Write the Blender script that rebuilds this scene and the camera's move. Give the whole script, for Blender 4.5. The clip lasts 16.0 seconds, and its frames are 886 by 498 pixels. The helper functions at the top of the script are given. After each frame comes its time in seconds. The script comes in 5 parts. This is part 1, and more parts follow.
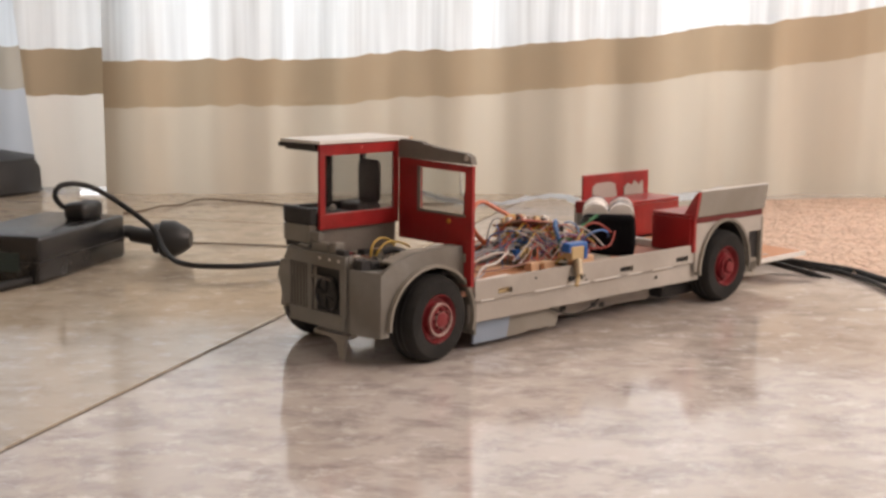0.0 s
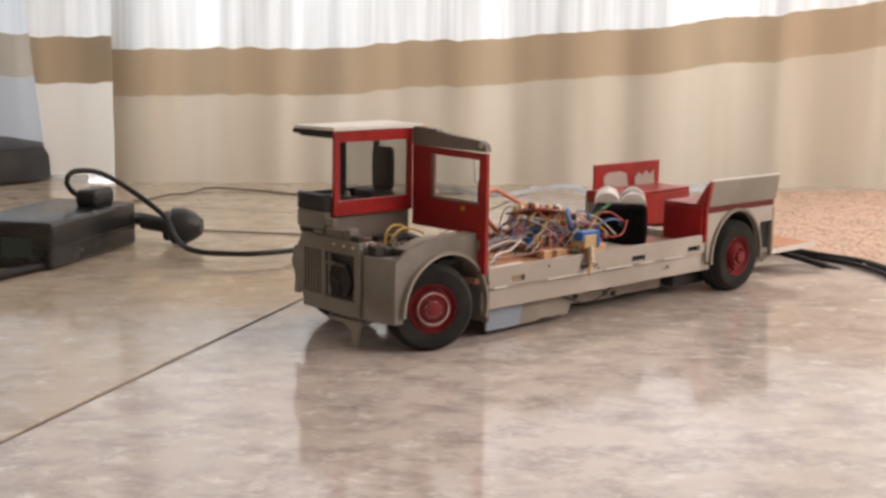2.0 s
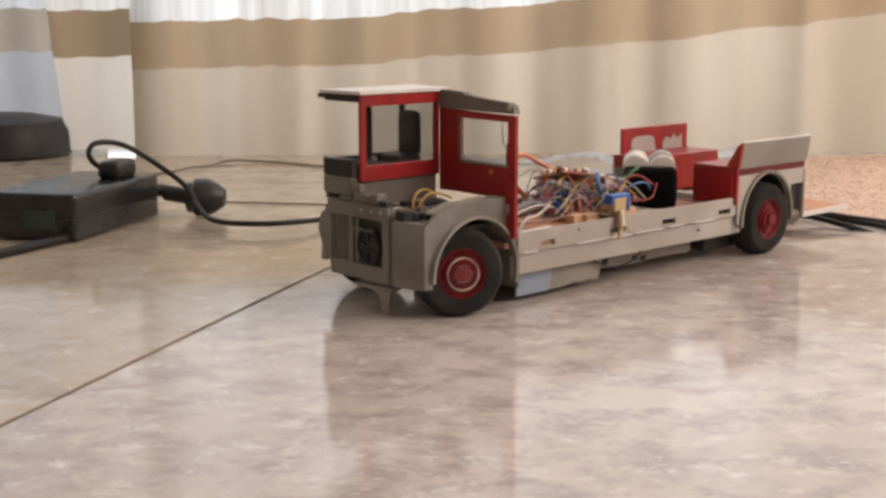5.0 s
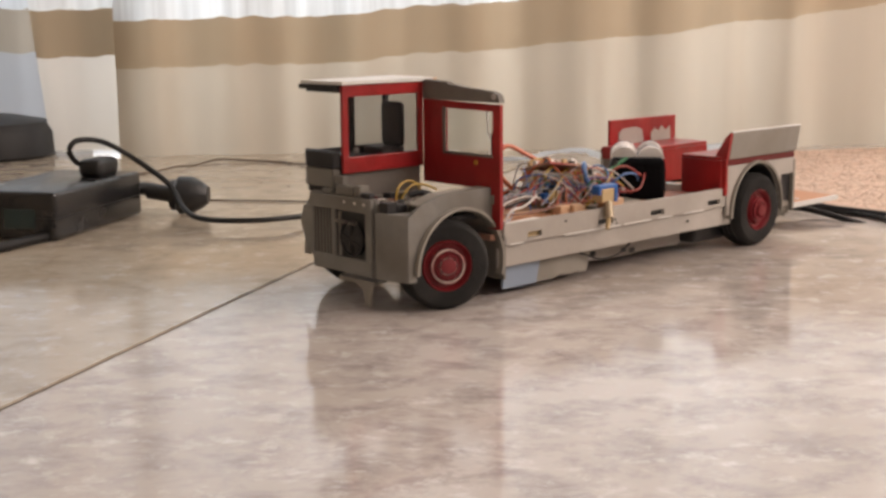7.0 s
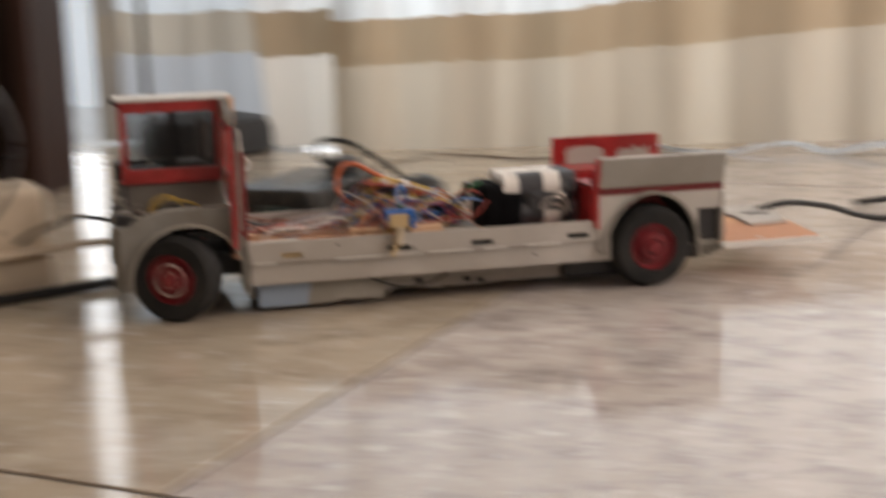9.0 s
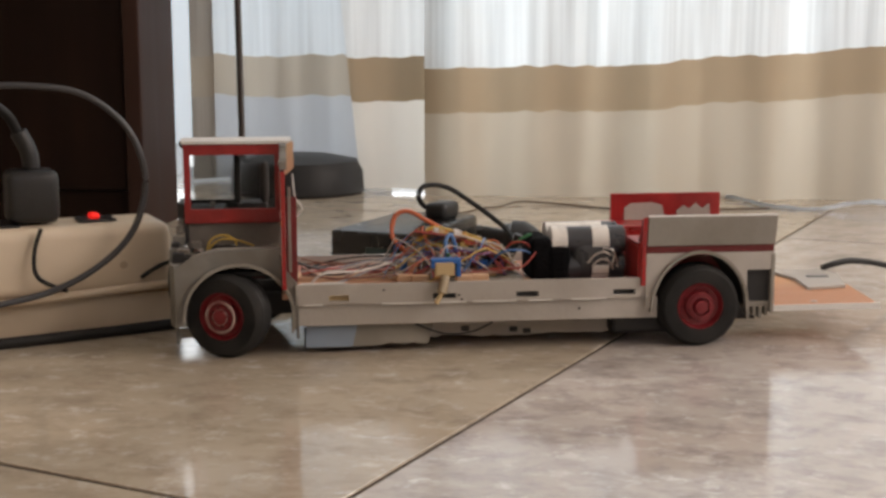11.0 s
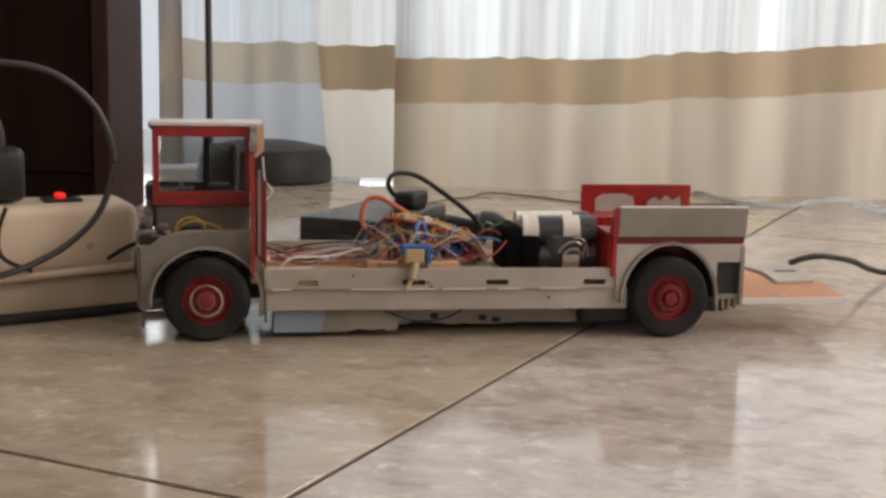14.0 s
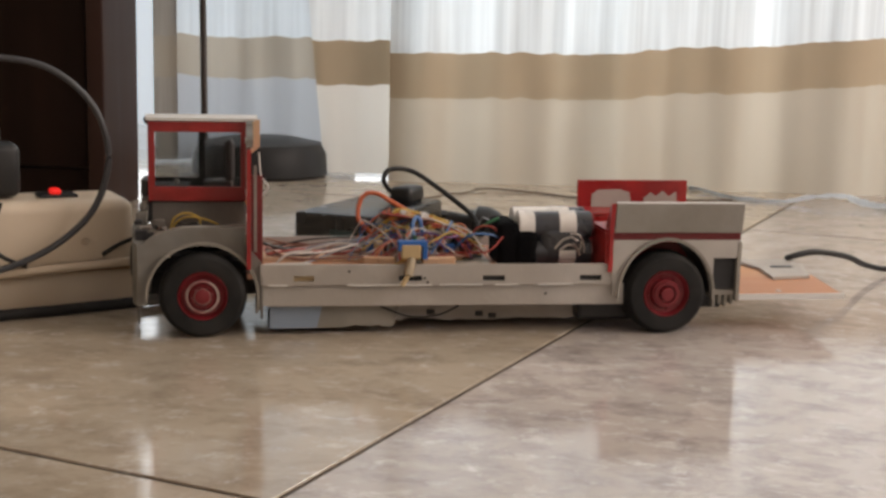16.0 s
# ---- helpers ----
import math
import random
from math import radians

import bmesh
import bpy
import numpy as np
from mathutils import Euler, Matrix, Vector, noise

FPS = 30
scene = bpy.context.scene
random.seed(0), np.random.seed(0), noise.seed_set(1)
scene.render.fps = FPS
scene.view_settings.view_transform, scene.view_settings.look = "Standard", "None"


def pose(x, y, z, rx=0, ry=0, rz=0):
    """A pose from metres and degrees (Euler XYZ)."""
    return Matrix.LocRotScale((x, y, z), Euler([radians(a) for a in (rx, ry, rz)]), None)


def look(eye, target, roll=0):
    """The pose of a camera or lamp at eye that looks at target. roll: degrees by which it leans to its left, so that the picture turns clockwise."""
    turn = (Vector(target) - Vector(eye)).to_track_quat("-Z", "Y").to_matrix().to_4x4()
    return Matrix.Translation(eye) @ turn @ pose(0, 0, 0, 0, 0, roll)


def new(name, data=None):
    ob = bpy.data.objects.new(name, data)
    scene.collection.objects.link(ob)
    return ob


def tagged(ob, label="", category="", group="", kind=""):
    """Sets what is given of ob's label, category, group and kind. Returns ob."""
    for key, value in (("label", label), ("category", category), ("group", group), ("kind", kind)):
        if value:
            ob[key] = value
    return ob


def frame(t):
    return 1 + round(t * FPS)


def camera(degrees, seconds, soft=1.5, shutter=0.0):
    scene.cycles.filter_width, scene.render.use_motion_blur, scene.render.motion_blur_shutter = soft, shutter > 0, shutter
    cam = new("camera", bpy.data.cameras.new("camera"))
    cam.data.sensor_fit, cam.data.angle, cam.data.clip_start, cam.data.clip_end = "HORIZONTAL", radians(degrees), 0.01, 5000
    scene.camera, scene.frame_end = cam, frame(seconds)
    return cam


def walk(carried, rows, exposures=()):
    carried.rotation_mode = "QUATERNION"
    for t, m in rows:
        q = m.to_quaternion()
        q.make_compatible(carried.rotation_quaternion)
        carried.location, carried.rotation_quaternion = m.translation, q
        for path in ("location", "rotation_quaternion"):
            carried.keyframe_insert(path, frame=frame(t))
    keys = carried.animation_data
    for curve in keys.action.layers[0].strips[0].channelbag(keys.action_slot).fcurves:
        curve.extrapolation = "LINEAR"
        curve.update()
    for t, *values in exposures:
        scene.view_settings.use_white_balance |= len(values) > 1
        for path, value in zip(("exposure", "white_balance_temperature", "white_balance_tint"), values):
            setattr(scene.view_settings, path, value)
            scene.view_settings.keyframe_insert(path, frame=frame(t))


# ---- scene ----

# light, exposure and white balance: stops, kelvin, tint
EXPO1, EXPO2 = (0.0, 7150.0, 17.0), (-0.10, 6900.0, 13.0)
POWER_DOOR, POWER_OPEN, POWER_BACK, POWER_SIDE, BACKDROP = 34.0, 22.0, 5.0, 54.0, 0.46
# cloth: colour and share of light let through
SHEER_C, SHEER_T = (0.77, 0.82, 0.845), 0.38
BAND_C, BAND_T = (0.455, 0.368, 0.262), 0.17
HEM_C, HEM_T = (0.54, 0.487, 0.402), 0.26
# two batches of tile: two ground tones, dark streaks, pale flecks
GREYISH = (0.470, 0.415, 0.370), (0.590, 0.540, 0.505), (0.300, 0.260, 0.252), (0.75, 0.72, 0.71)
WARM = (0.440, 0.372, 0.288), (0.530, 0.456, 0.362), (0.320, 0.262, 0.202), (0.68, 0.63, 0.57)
# places
CAB_A, CAB_B = -0.231, -0.415
LAMP = (0.173, 1.085, 0.0)
ADAPT = (-0.074, 0.363, 0.0)
STRIP, STRIP_TURN = (-0.335, 0.292, 0.0), -8.0

cam = camera(37.4, 16.0, soft=3.0, shutter=0.6)
PATH = [
    (0, (-0.5836, -0.7016, 0.2170), (0.0890, 0.0212, 0.0582), 0.50),
    (0.5, (-0.5874, -0.7004, 0.2166), (0.0857, 0.0216, 0.0569), 0.46),
    (1, (-0.5871, -0.7012, 0.2150), (0.0845, 0.0223, 0.0550), 0.67),
    (1.5, (-0.5901, -0.7002, 0.2149), (0.0817, 0.0221, 0.0508), 0.84),
    (2, (-0.5913, -0.6982, 0.2134), (0.0795, 0.0250, 0.0492), 0.83),
    (2.5, (-0.5920, -0.6983, 0.2148), (0.0796, 0.0237, 0.0490), 0.68),
    (3, (-0.5915, -0.6969, 0.2125), (0.0768, 0.0282, 0.0464), 0.42),
    (3.5, (-0.5932, -0.6963, 0.2130), (0.0737, 0.0296, 0.0452), 0.36),
    (4, (-0.5967, -0.6927, 0.2090), (0.0603, 0.0391, 0.0276), -0.03),
    (6.5, (-0.5761, -0.6782, 0.1973), (0.0887, 0.0463, 0.0156), -0.21),
    (7, (-0.5766, -0.6780, 0.1932), (0.0871, 0.0482, 0.0137), -0.53),
    (7.5, (-0.5759, -0.6785, 0.1962), (0.0882, 0.0470, 0.0153), -0.15),
    (8, (-0.5784, -0.6772, 0.1958), (0.0881, 0.0457, 0.0137), -0.04),
    (8.4, (-0.5783, -0.6772, 0.1938), (0.0885, 0.0461, 0.0141), 0.13),
    (8.5, (-0.5783, -0.6772, 0.1908), (0.0888, 0.0464, 0.0137), -0.00),
    (8.6, (-0.5783, -0.6772, 0.1928), (0.0887, 0.0463, 0.0144), -0.24),
    (8.7, (-0.5783, -0.6772, 0.1951), (0.0871, 0.0467, 0.0130), -0.02),
    (8.8, (-0.6045, -0.6732, 0.1876), (0.0489, 0.0620, 0.0072), -0.00),
    (8.9, (-0.6306, -0.6691, 0.1933), (-0.0158, 0.0974, 0.0075), -0.49),
    (9, (-0.6612, -0.6575, 0.2122), (-0.0884, 0.1400, 0.0229), -1.61),
    (9.1, (-0.6778, -0.6606, 0.2113), (-0.1402, 0.1659, 0.0445), -1.86),
    (9.2, (-0.7034, -0.6557, 0.2180), (-0.1728, 0.1771, 0.0604), -1.63),
    (11.3, (-0.7090, -0.6586, 0.2185), (-0.1602, 0.1630, 0.0642), 0.52),
    (11.5, (-0.7092, -0.6565, 0.2170), (-0.1555, 0.1618, 0.0632), 0.82),
    (12, (-0.7097, -0.6570, 0.2164), (-0.1547, 0.1601, 0.0603), 0.82),
    (12.5, (-0.7082, -0.6572, 0.2175), (-0.1522, 0.1592, 0.0615), 0.85),
    (13, (-0.7073, -0.6564, 0.2156), (-0.1482, 0.1578, 0.0596), 1.04),
    (13.5, (-0.7084, -0.6565, 0.2159), (-0.1491, 0.1571, 0.0571), 1.00),
    (14, (-0.7099, -0.6523, 0.2125), (-0.1472, 0.1588, 0.0531), 1.26),
    (14.5, (-0.7099, -0.6509, 0.2124), (-0.1457, 0.1591, 0.0522), 1.36),
    (15, (-0.7099, -0.6508, 0.2124), (-0.1457, 0.1590, 0.0513), 1.39),
    (15.5, (-0.7114, -0.6513, 0.2125), (-0.1460, 0.1571, 0.0493), 1.30),
    (16, (-0.7104, -0.6500, 0.2126), (-0.1442, 0.1580, 0.0497), 1.32),
]
walk(cam, [(t, look(e, g, r)) for t, e, g, r in PATH], [(0.0, *EXPO1), (8.5, *EXPO1), (9.2, *EXPO2), (16.0, *EXPO2)])

# ---------------------------------------------------------------- world and light
U = Vector((0.772, -0.636, 0.0)).normalized()      # along the curtain
N = Vector((-U.y, U.x, 0.0))                       # out of the window
C0 = Vector((0.27, 0.97, 0.0))                     # foot of the curtain


def room(a, b, z=0.0):
    """A place in the room: a along the curtain, b out through the window."""
    return C0 + U * a + N * b + Vector((0, 0, z))


ROOM = Matrix.Translation(C0) @ Matrix((U, N, Vector((0, 0, 1)))).transposed().to_4x4()

world = bpy.data.worlds.new("world")
scene.world = world
world.use_nodes = True
wn = world.node_tree
sky = wn.nodes.new("ShaderNodeTexSky")
sky.sky_type, sky.sun_disc = "NISHITA", False
sky.sun_elevation, sky.sun_rotation = radians(50), radians(40)
wn.nodes["Background"].inputs["Strength"].default_value = 0.12
wn.links.new(sky.outputs["Color"], wn.nodes["Background"].inputs["Color"])


def area_light(name, m, w, h, power, colour):
    lamp = bpy.data.lights.new(name, "AREA")
    lamp.shape, lamp.size, lamp.size_y = "RECTANGLE", w, h
    lamp.energy, lamp.color = power, colour
    ob = new(name, lamp)
    ob.matrix_world = m
    return ob


# daylight in the garden door behind the curtain, then added lamps that brighten the room
area_light("daylight_door", look(room(-0.02, 0.20, 1.22), room(-0.02, -1.0, 1.22)), 2.2, 2.4, POWER_DOOR, (0.90, 0.96, 1.0))
# added lamp past the curtain's unseen end, brightens the floor at right
area_light("open_door_fill", look(room(1.60, 0.16, 1.15), room(1.45, -1.0, 0.9)), 0.5, 2.1, POWER_OPEN, (1.0, 0.95, 0.91))
# fill lamps in the unseen back and side walls
area_light("fill_back", look(room(1.2, -3.42, 1.55), room(0.6, -1.0, 0.4)), 1.9, 1.2, POWER_BACK, (1.0, 0.90, 0.80))
area_light("fill_side", look(room(2.72, -1.5, 1.5), room(0.3, -1.4, 0.2)), 1.7, 1.2, POWER_SIDE, (1.0, 0.90, 0.83))

# ---------------------------------------------------------------- materials
MATS = {}


def material(name, base, rough=0.6, metal=0.0, vary=0.12, scale=40.0, bump=0.0, bump_scale=200.0, second=None, mix_scale=8.0,
             spec=0.5, per_object=0.0, stretch=(1, 1, 1)):
    """Base colour with variation at two scales and fine relief."""
    if name in MATS:
        return MATS[name]
    m = bpy.data.materials.new(name)
    m.use_nodes = True
    nt = m.node_tree
    bsdf = nt.nodes["Principled BSDF"]
    co = nt.nodes.new("ShaderNodeTexCoord")
    mp = nt.nodes.new("ShaderNodeMapping")
    mp.inputs["Scale"].default_value = stretch
    nt.links.new(co.outputs["Object"], mp.inputs["Vector"])
    n1, n2 = nt.nodes.new("ShaderNodeTexNoise"), nt.nodes.new("ShaderNodeTexNoise")
    n1.inputs["Scale"].default_value, n1.inputs["Detail"].default_value = scale, 6
    n2.inputs["Scale"].default_value, n2.inputs["Detail"].default_value = mix_scale, 4
    for n in (n1, n2):
        nt.links.new(mp.outputs["Vector"], n.inputs["Vector"])
    r1, r2 = nt.nodes.new("ShaderNodeValToRGB"), nt.nodes.new("ShaderNodeValToRGB")
    b = Vector(base)
    r1.color_ramp.elements[0].position, r1.color_ramp.elements[1].position = 0.3, 0.7
    r1.color_ramp.elements[0].color = (*(b * (1 - vary)), 1)
    r1.color_ramp.elements[1].color = (*(b * (1 + vary)), 1)
    r2.color_ramp.elements[0].position, r2.color_ramp.elements[1].position = 0.42, 0.62
    r2.color_ramp.elements[0].color, r2.color_ramp.elements[1].color = (0, 0, 0, 1), (1, 1, 1, 1)
    nt.links.new(n1.outputs["Fac"], r1.inputs["Fac"])
    nt.links.new(n2.outputs["Fac"], r2.inputs["Fac"])
    mx = nt.nodes.new("ShaderNodeMixRGB")
    mx.inputs["Color2"].default_value = (*(second or tuple(b * (1 - 0.8 * vary))), 1)
    nt.links.new(r2.outputs["Color"], mx.inputs["Fac"])
    nt.links.new(r1.outputs["Color"], mx.inputs["Color1"])
    nt.links.new(mx.outputs["Color"], bsdf.inputs["Base Color"])
    bsdf.inputs["Metallic"].default_value = metal
    bsdf.inputs["Specular IOR Level"].default_value = spec
    rr = nt.nodes.new("ShaderNodeMapRange")
    rr.inputs["To Min"].default_value, rr.inputs["To Max"].default_value = rough * 0.8, min(1.0, rough * 1.2)
    nt.links.new(n1.outputs["Fac"], rr.inputs["Value"])
    nt.links.new(rr.outputs["Result"], bsdf.inputs["Roughness"])
    if bump:
        n3, bp = nt.nodes.new("ShaderNodeTexNoise"), nt.nodes.new("ShaderNodeBump")
        n3.inputs["Scale"].default_value, n3.inputs["Detail"].default_value = bump_scale, 4
        bp.inputs["Strength"].default_value, bp.inputs["Distance"].default_value = bump, 0.002
        nt.links.new(mp.outputs["Vector"], n3.inputs["Vector"])
        nt.links.new(n3.outputs["Fac"], bp.inputs["Height"])
        nt.links.new(bp.outputs["Normal"], bsdf.inputs["Normal"])
    MATS[name] = m
    return m


def floor_material(name, tones):
    """Polished greige porcelain with cloudy streaks and pale flecks."""
    m = bpy.data.materials.new(name)
    m.use_nodes = True
    nt = m.node_tree
    bsdf = nt.nodes["Principled BSDF"]
    geo = nt.nodes.new("ShaderNodeNewGeometry")
    mp = nt.nodes.new("ShaderNodeMapping")
    turn = nt.nodes.new("ShaderNodeMapping")
    turn.inputs["Rotation"].default_value = (0, 0, radians(39.5))
    nt.links.new(geo.outputs["Position"], turn.inputs["Vector"])
    mp.inputs["Scale"].default_value = (0.88, 1.14, 1.0)
    nt.links.new(turn.outputs["Vector"], mp.inputs["Vector"])

    def cloud(scale, detail, lo, hi, distort=0.0, rough=0.6):
        n = nt.nodes.new("ShaderNodeTexNoise")
        n.inputs["Scale"].default_value, n.inputs["Detail"].default_value = scale, detail
        n.inputs["Distortion"].default_value, n.inputs["Roughness"].default_value = distort, rough
        nt.links.new(mp.outputs["Vector"], n.inputs["Vector"])
        r = nt.nodes.new("ShaderNodeMapRange")
        r.inputs["From Min"].default_value, r.inputs["From Max"].default_value = lo, hi
        nt.links.new(n.outputs["Fac"], r.inputs["Value"])
        return r.outputs["Result"]

    def blend(fac, c1, c2):
        x = nt.nodes.new("ShaderNodeMixRGB")
        nt.links.new(fac, x.inputs["Fac"])
        for key, c in (("Color1", c1), ("Color2", c2)):
            if isinstance(c, tuple):
                x.inputs[key].default_value = (*c, 1)
            else:
                nt.links.new(c, x.inputs[key])
        return x.outputs["Color"]

    FLOOR_A, FLOOR_B, FLOOR_C, FLOOR_D = tones
    big = blend(cloud(2.4, 5, 0.40, 0.62, 0.2), FLOOR_A, FLOOR_B)
    mid = blend(cloud(27, 10, 0.46, 0.68, 0.2, 0.74), big, FLOOR_C)
    small = blend(cloud(46, 10, 0.53, 0.70, 0.2, 0.77), mid, FLOOR_D)
    nt.links.new(small, bsdf.inputs["Base Color"])
    rr = nt.nodes.new("ShaderNodeMapRange")
    rr.inputs["To Min"].default_value, rr.inputs["To Max"].default_value = 0.080, 0.130
    nt.links.new(cloud(9, 5, 0.3, 0.7), rr.inputs["Value"])
    nt.links.new(rr.outputs["Result"], bsdf.inputs["Roughness"])
    bp = nt.nodes.new("ShaderNodeBump")
    bp.inputs["Strength"].default_value, bp.inputs["Distance"].default_value = 0.012, 0.002
    nt.links.new(cloud(22, 3, 0.2, 0.8), bp.inputs["Height"])
    nt.links.new(bp.outputs["Normal"], bsdf.inputs["Normal"])
    bsdf.inputs["Specular IOR Level"].default_value = 0.65
    MATS[name] = m
    return m


def cloth_material(name, base, trans, weave=900.0, lines=0.0, spread=0.33):
    """Curtain cloth: part of the light goes through; fine weave, fold shading painted as colour streaks."""
    m = bpy.data.materials.new(name)
    m.use_nodes = True
    nt = m.node_tree
    out = nt.nodes["Material Output"]
    bsdf = nt.nodes["Principled BSDF"]
    bsdf.inputs["Roughness"].default_value = 0.9
    bsdf.inputs["Specular IOR Level"].default_value = 0.15
    tl = nt.nodes.new("ShaderNodeBsdfTranslucent")
    mix = nt.nodes.new("ShaderNodeMixShader")
    co = nt.nodes.new("ShaderNodeTexCoord")
    mp = nt.nodes.new("ShaderNodeMapping")
    mp.inputs["Scale"].default_value = (1.0, 1.0, 0.03)
    nt.links.new(co.outputs["Object"], mp.inputs["Vector"])
    n = nt.nodes.new("ShaderNodeTexNoise")
    n.inputs["Scale"].default_value, n.inputs["Detail"].default_value = (16.0 if not lines else 70.0), 4
    nt.links.new(mp.outputs["Vector"], n.inputs["Vector"])
    r = nt.nodes.new("ShaderNodeValToRGB")
    b = Vector(base)
    lo = 0.93 - lines
    r.color_ramp.elements[0].position, r.color_ramp.elements[1].position = 0.33, 0.66
    r.color_ramp.elements[0].color, r.color_ramp.elements[1].color = (*(b * lo), 1), (*b, 1)
    nt.links.new(n.outputs["Fac"], r.inputs["Fac"])
    # noise stripes of transmission stand in for the darker look of doubled folds
    stripes = nt.nodes.new("ShaderNodeMapping")
    stripes.inputs["Scale"].default_value = (1.0, 0.0, 0.05)
    nt.links.new(co.outputs["Object"], stripes.inputs["Vector"])
    fold = nt.nodes.new("ShaderNodeTexNoise")
    fold.inputs["Scale"].default_value, fold.inputs["Detail"].default_value = 10.0, 3
    nt.links.new(stripes.outputs["Vector"], fold.inputs["Vector"])
    share = nt.nodes.new("ShaderNodeMapRange")
    share.inputs["From Min"].default_value, share.inputs["From Max"].default_value = 0.44, 0.57
    share.inputs["To Min"].default_value, share.inputs["To Max"].default_value = trans * (1 - spread), trans * (1 + spread)
    nt.links.new(fold.outputs["Fac"], share.inputs["Value"])
    nt.links.new(share.outputs["Result"], mix.inputs["Fac"])
    n2 = nt.nodes.new("ShaderNodeTexNoise")
    n2.inputs["Scale"].default_value = weave
    nt.links.new(co.outputs["Object"], n2.inputs["Vector"])
    bp = nt.nodes.new("ShaderNodeBump")
    bp.inputs["Strength"].default_value, bp.inputs["Distance"].default_value = 0.15, 0.001
    nt.links.new(n2.outputs["Fac"], bp.inputs["Height"])
    for s in (bsdf, tl):
        nt.links.new(r.outputs["Color"], s.inputs["Base Color" if s is bsdf else "Color"])
        nt.links.new(bp.outputs["Normal"], s.inputs["Normal"])
    nt.links.new(bsdf.outputs["BSDF"], mix.inputs[1])
    nt.links.new(tl.outputs["BSDF"], mix.inputs[2])
    nt.links.new(mix.outputs["Shader"], out.inputs["Surface"])
    MATS[name] = m
    return m


def glow_material(name, colour, strength):
    m = bpy.data.materials.new(name)
    m.use_nodes = True
    b = m.node_tree.nodes["Principled BSDF"]
    b.inputs["Base Color"].default_value = (*colour, 1)
    b.inputs["Emission Color"].default_value = (*colour, 1)
    b.inputs["Emission Strength"].default_value = strength
    b.inputs["Roughness"].default_value = 0.3
    return m


def glass_material(name="clear_acetate", tint=(0.74, 0.76, 0.76)):
    m = bpy.data.materials.new(name)
    m.use_nodes = True
    nt = m.node_tree
    b = nt.nodes["Principled BSDF"]
    b.inputs["Transmission Weight"].default_value = 1.0
    b.inputs["Roughness"].default_value = 0.06
    b.inputs["IOR"].default_value = 1.2
    b.inputs["Base Color"].default_value = (*tint, 1)
    return m


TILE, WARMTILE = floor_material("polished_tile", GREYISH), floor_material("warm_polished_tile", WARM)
GROUT = material("grout", (0.070, 0.050, 0.036), 0.9, bump=0.3, bump_scale=400)
WALL = material("wall_paint", (0.62, 0.55, 0.46), 0.85, vary=0.05, scale=6, bump=0.1, bump_scale=120)
CEIL = material("ceiling_paint", (0.78, 0.76, 0.72), 0.9, vary=0.03, scale=5)
SHEER = cloth_material("sheer_cloth", SHEER_C, SHEER_T, lines=0.20, spread=0.22)
BAND = cloth_material("beige_band_cloth", BAND_C, BAND_T)
HEM = cloth_material("cream_cloth", HEM_C, HEM_T)
# lighter copy of the cream cloth: stronger backlight put into colour and transmission
LITHEM = cloth_material("backlit_cream_cloth", (0.74, 0.71, 0.655), 0.42, spread=0.2)
# greyer copies for the panel by the cabinet: its shade is in the colour
SHADEHEM = cloth_material("blue_grey_shade_cloth", (0.50, 0.53, 0.57), 0.20, spread=0.15)
SHADESHEER = cloth_material("shaded_white_cloth", (0.68, 0.735, 0.78), 0.27, lines=0.12, spread=0.2)
# lighter copy of the sheer, likewise standing for stronger backlight
LITSHEER = cloth_material("backlit_white_cloth", (0.82, 0.85, 0.86), 0.50, lines=0.12, spread=0.2)
# dim copy for the edge strip, darkness of doubled cloth put into the colour
EDGESHADE = cloth_material("edge_shade_cloth", (0.42, 0.395, 0.36), 0.13, lines=0.15, spread=0.2)
SHADEBAND = cloth_material("shaded_beige_cloth", (0.42, 0.375, 0.315), 0.24)
DARKWOOD = material("dark_stained_wood", (0.013, 0.006, 0.004), 0.6, spec=0.10, vary=0.35, scale=30, second=(0.009, 0.004, 0.003), mix_scale=5, bump=0.15, bump_scale=60, stretch=(1, 1, 0.12))
POSTWOOD = material("reddish_stained_wood", (0.030, 0.013, 0.009), 0.55, spec=0.2, vary=0.3, scale=30, bump=0.15, bump_scale=60, stretch=(1, 1, 0.12))
RED = material("red_painted_card", (0.34, 0.020, 0.020), 0.30, vary=0.25, scale=60, second=(0.24, 0.012, 0.014), mix_scale=30, bump=0.25, bump_scale=120)
DEEPRED = material("dark_red_paint", (0.15, 0.008, 0.010), 0.4, vary=0.25, scale=60, bump=0.2, bump_scale=150)
CARD = material("grey_card", (0.27, 0.25, 0.22), 0.75, vary=0.10, scale=50, second=(0.22, 0.20, 0.17), mix_scale=18, bump=0.15, bump_scale=300)
PALECARD = material("pale_card", (0.42, 0.39, 0.355), 0.7, vary=0.10, scale=45, second=(0.35, 0.32, 0.285), mix_scale=14, bump=0.15, bump_scale=300)
WHITECARD = material("white_card", (0.70, 0.69, 0.66), 0.6, vary=0.08, scale=40, bump=0.1)
FENDER = material("grey_primer", (0.200, 0.194, 0.178), 0.6, vary=0.14, scale=45, second=(0.145, 0.132, 0.112), mix_scale=20, bump=0.2, bump_scale=160)
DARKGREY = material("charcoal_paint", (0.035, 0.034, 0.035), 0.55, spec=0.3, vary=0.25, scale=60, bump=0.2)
ROOFGREY = material("brown_grey_card", (0.16, 0.14, 0.12), 0.65, vary=0.15, scale=50, bump=0.2)
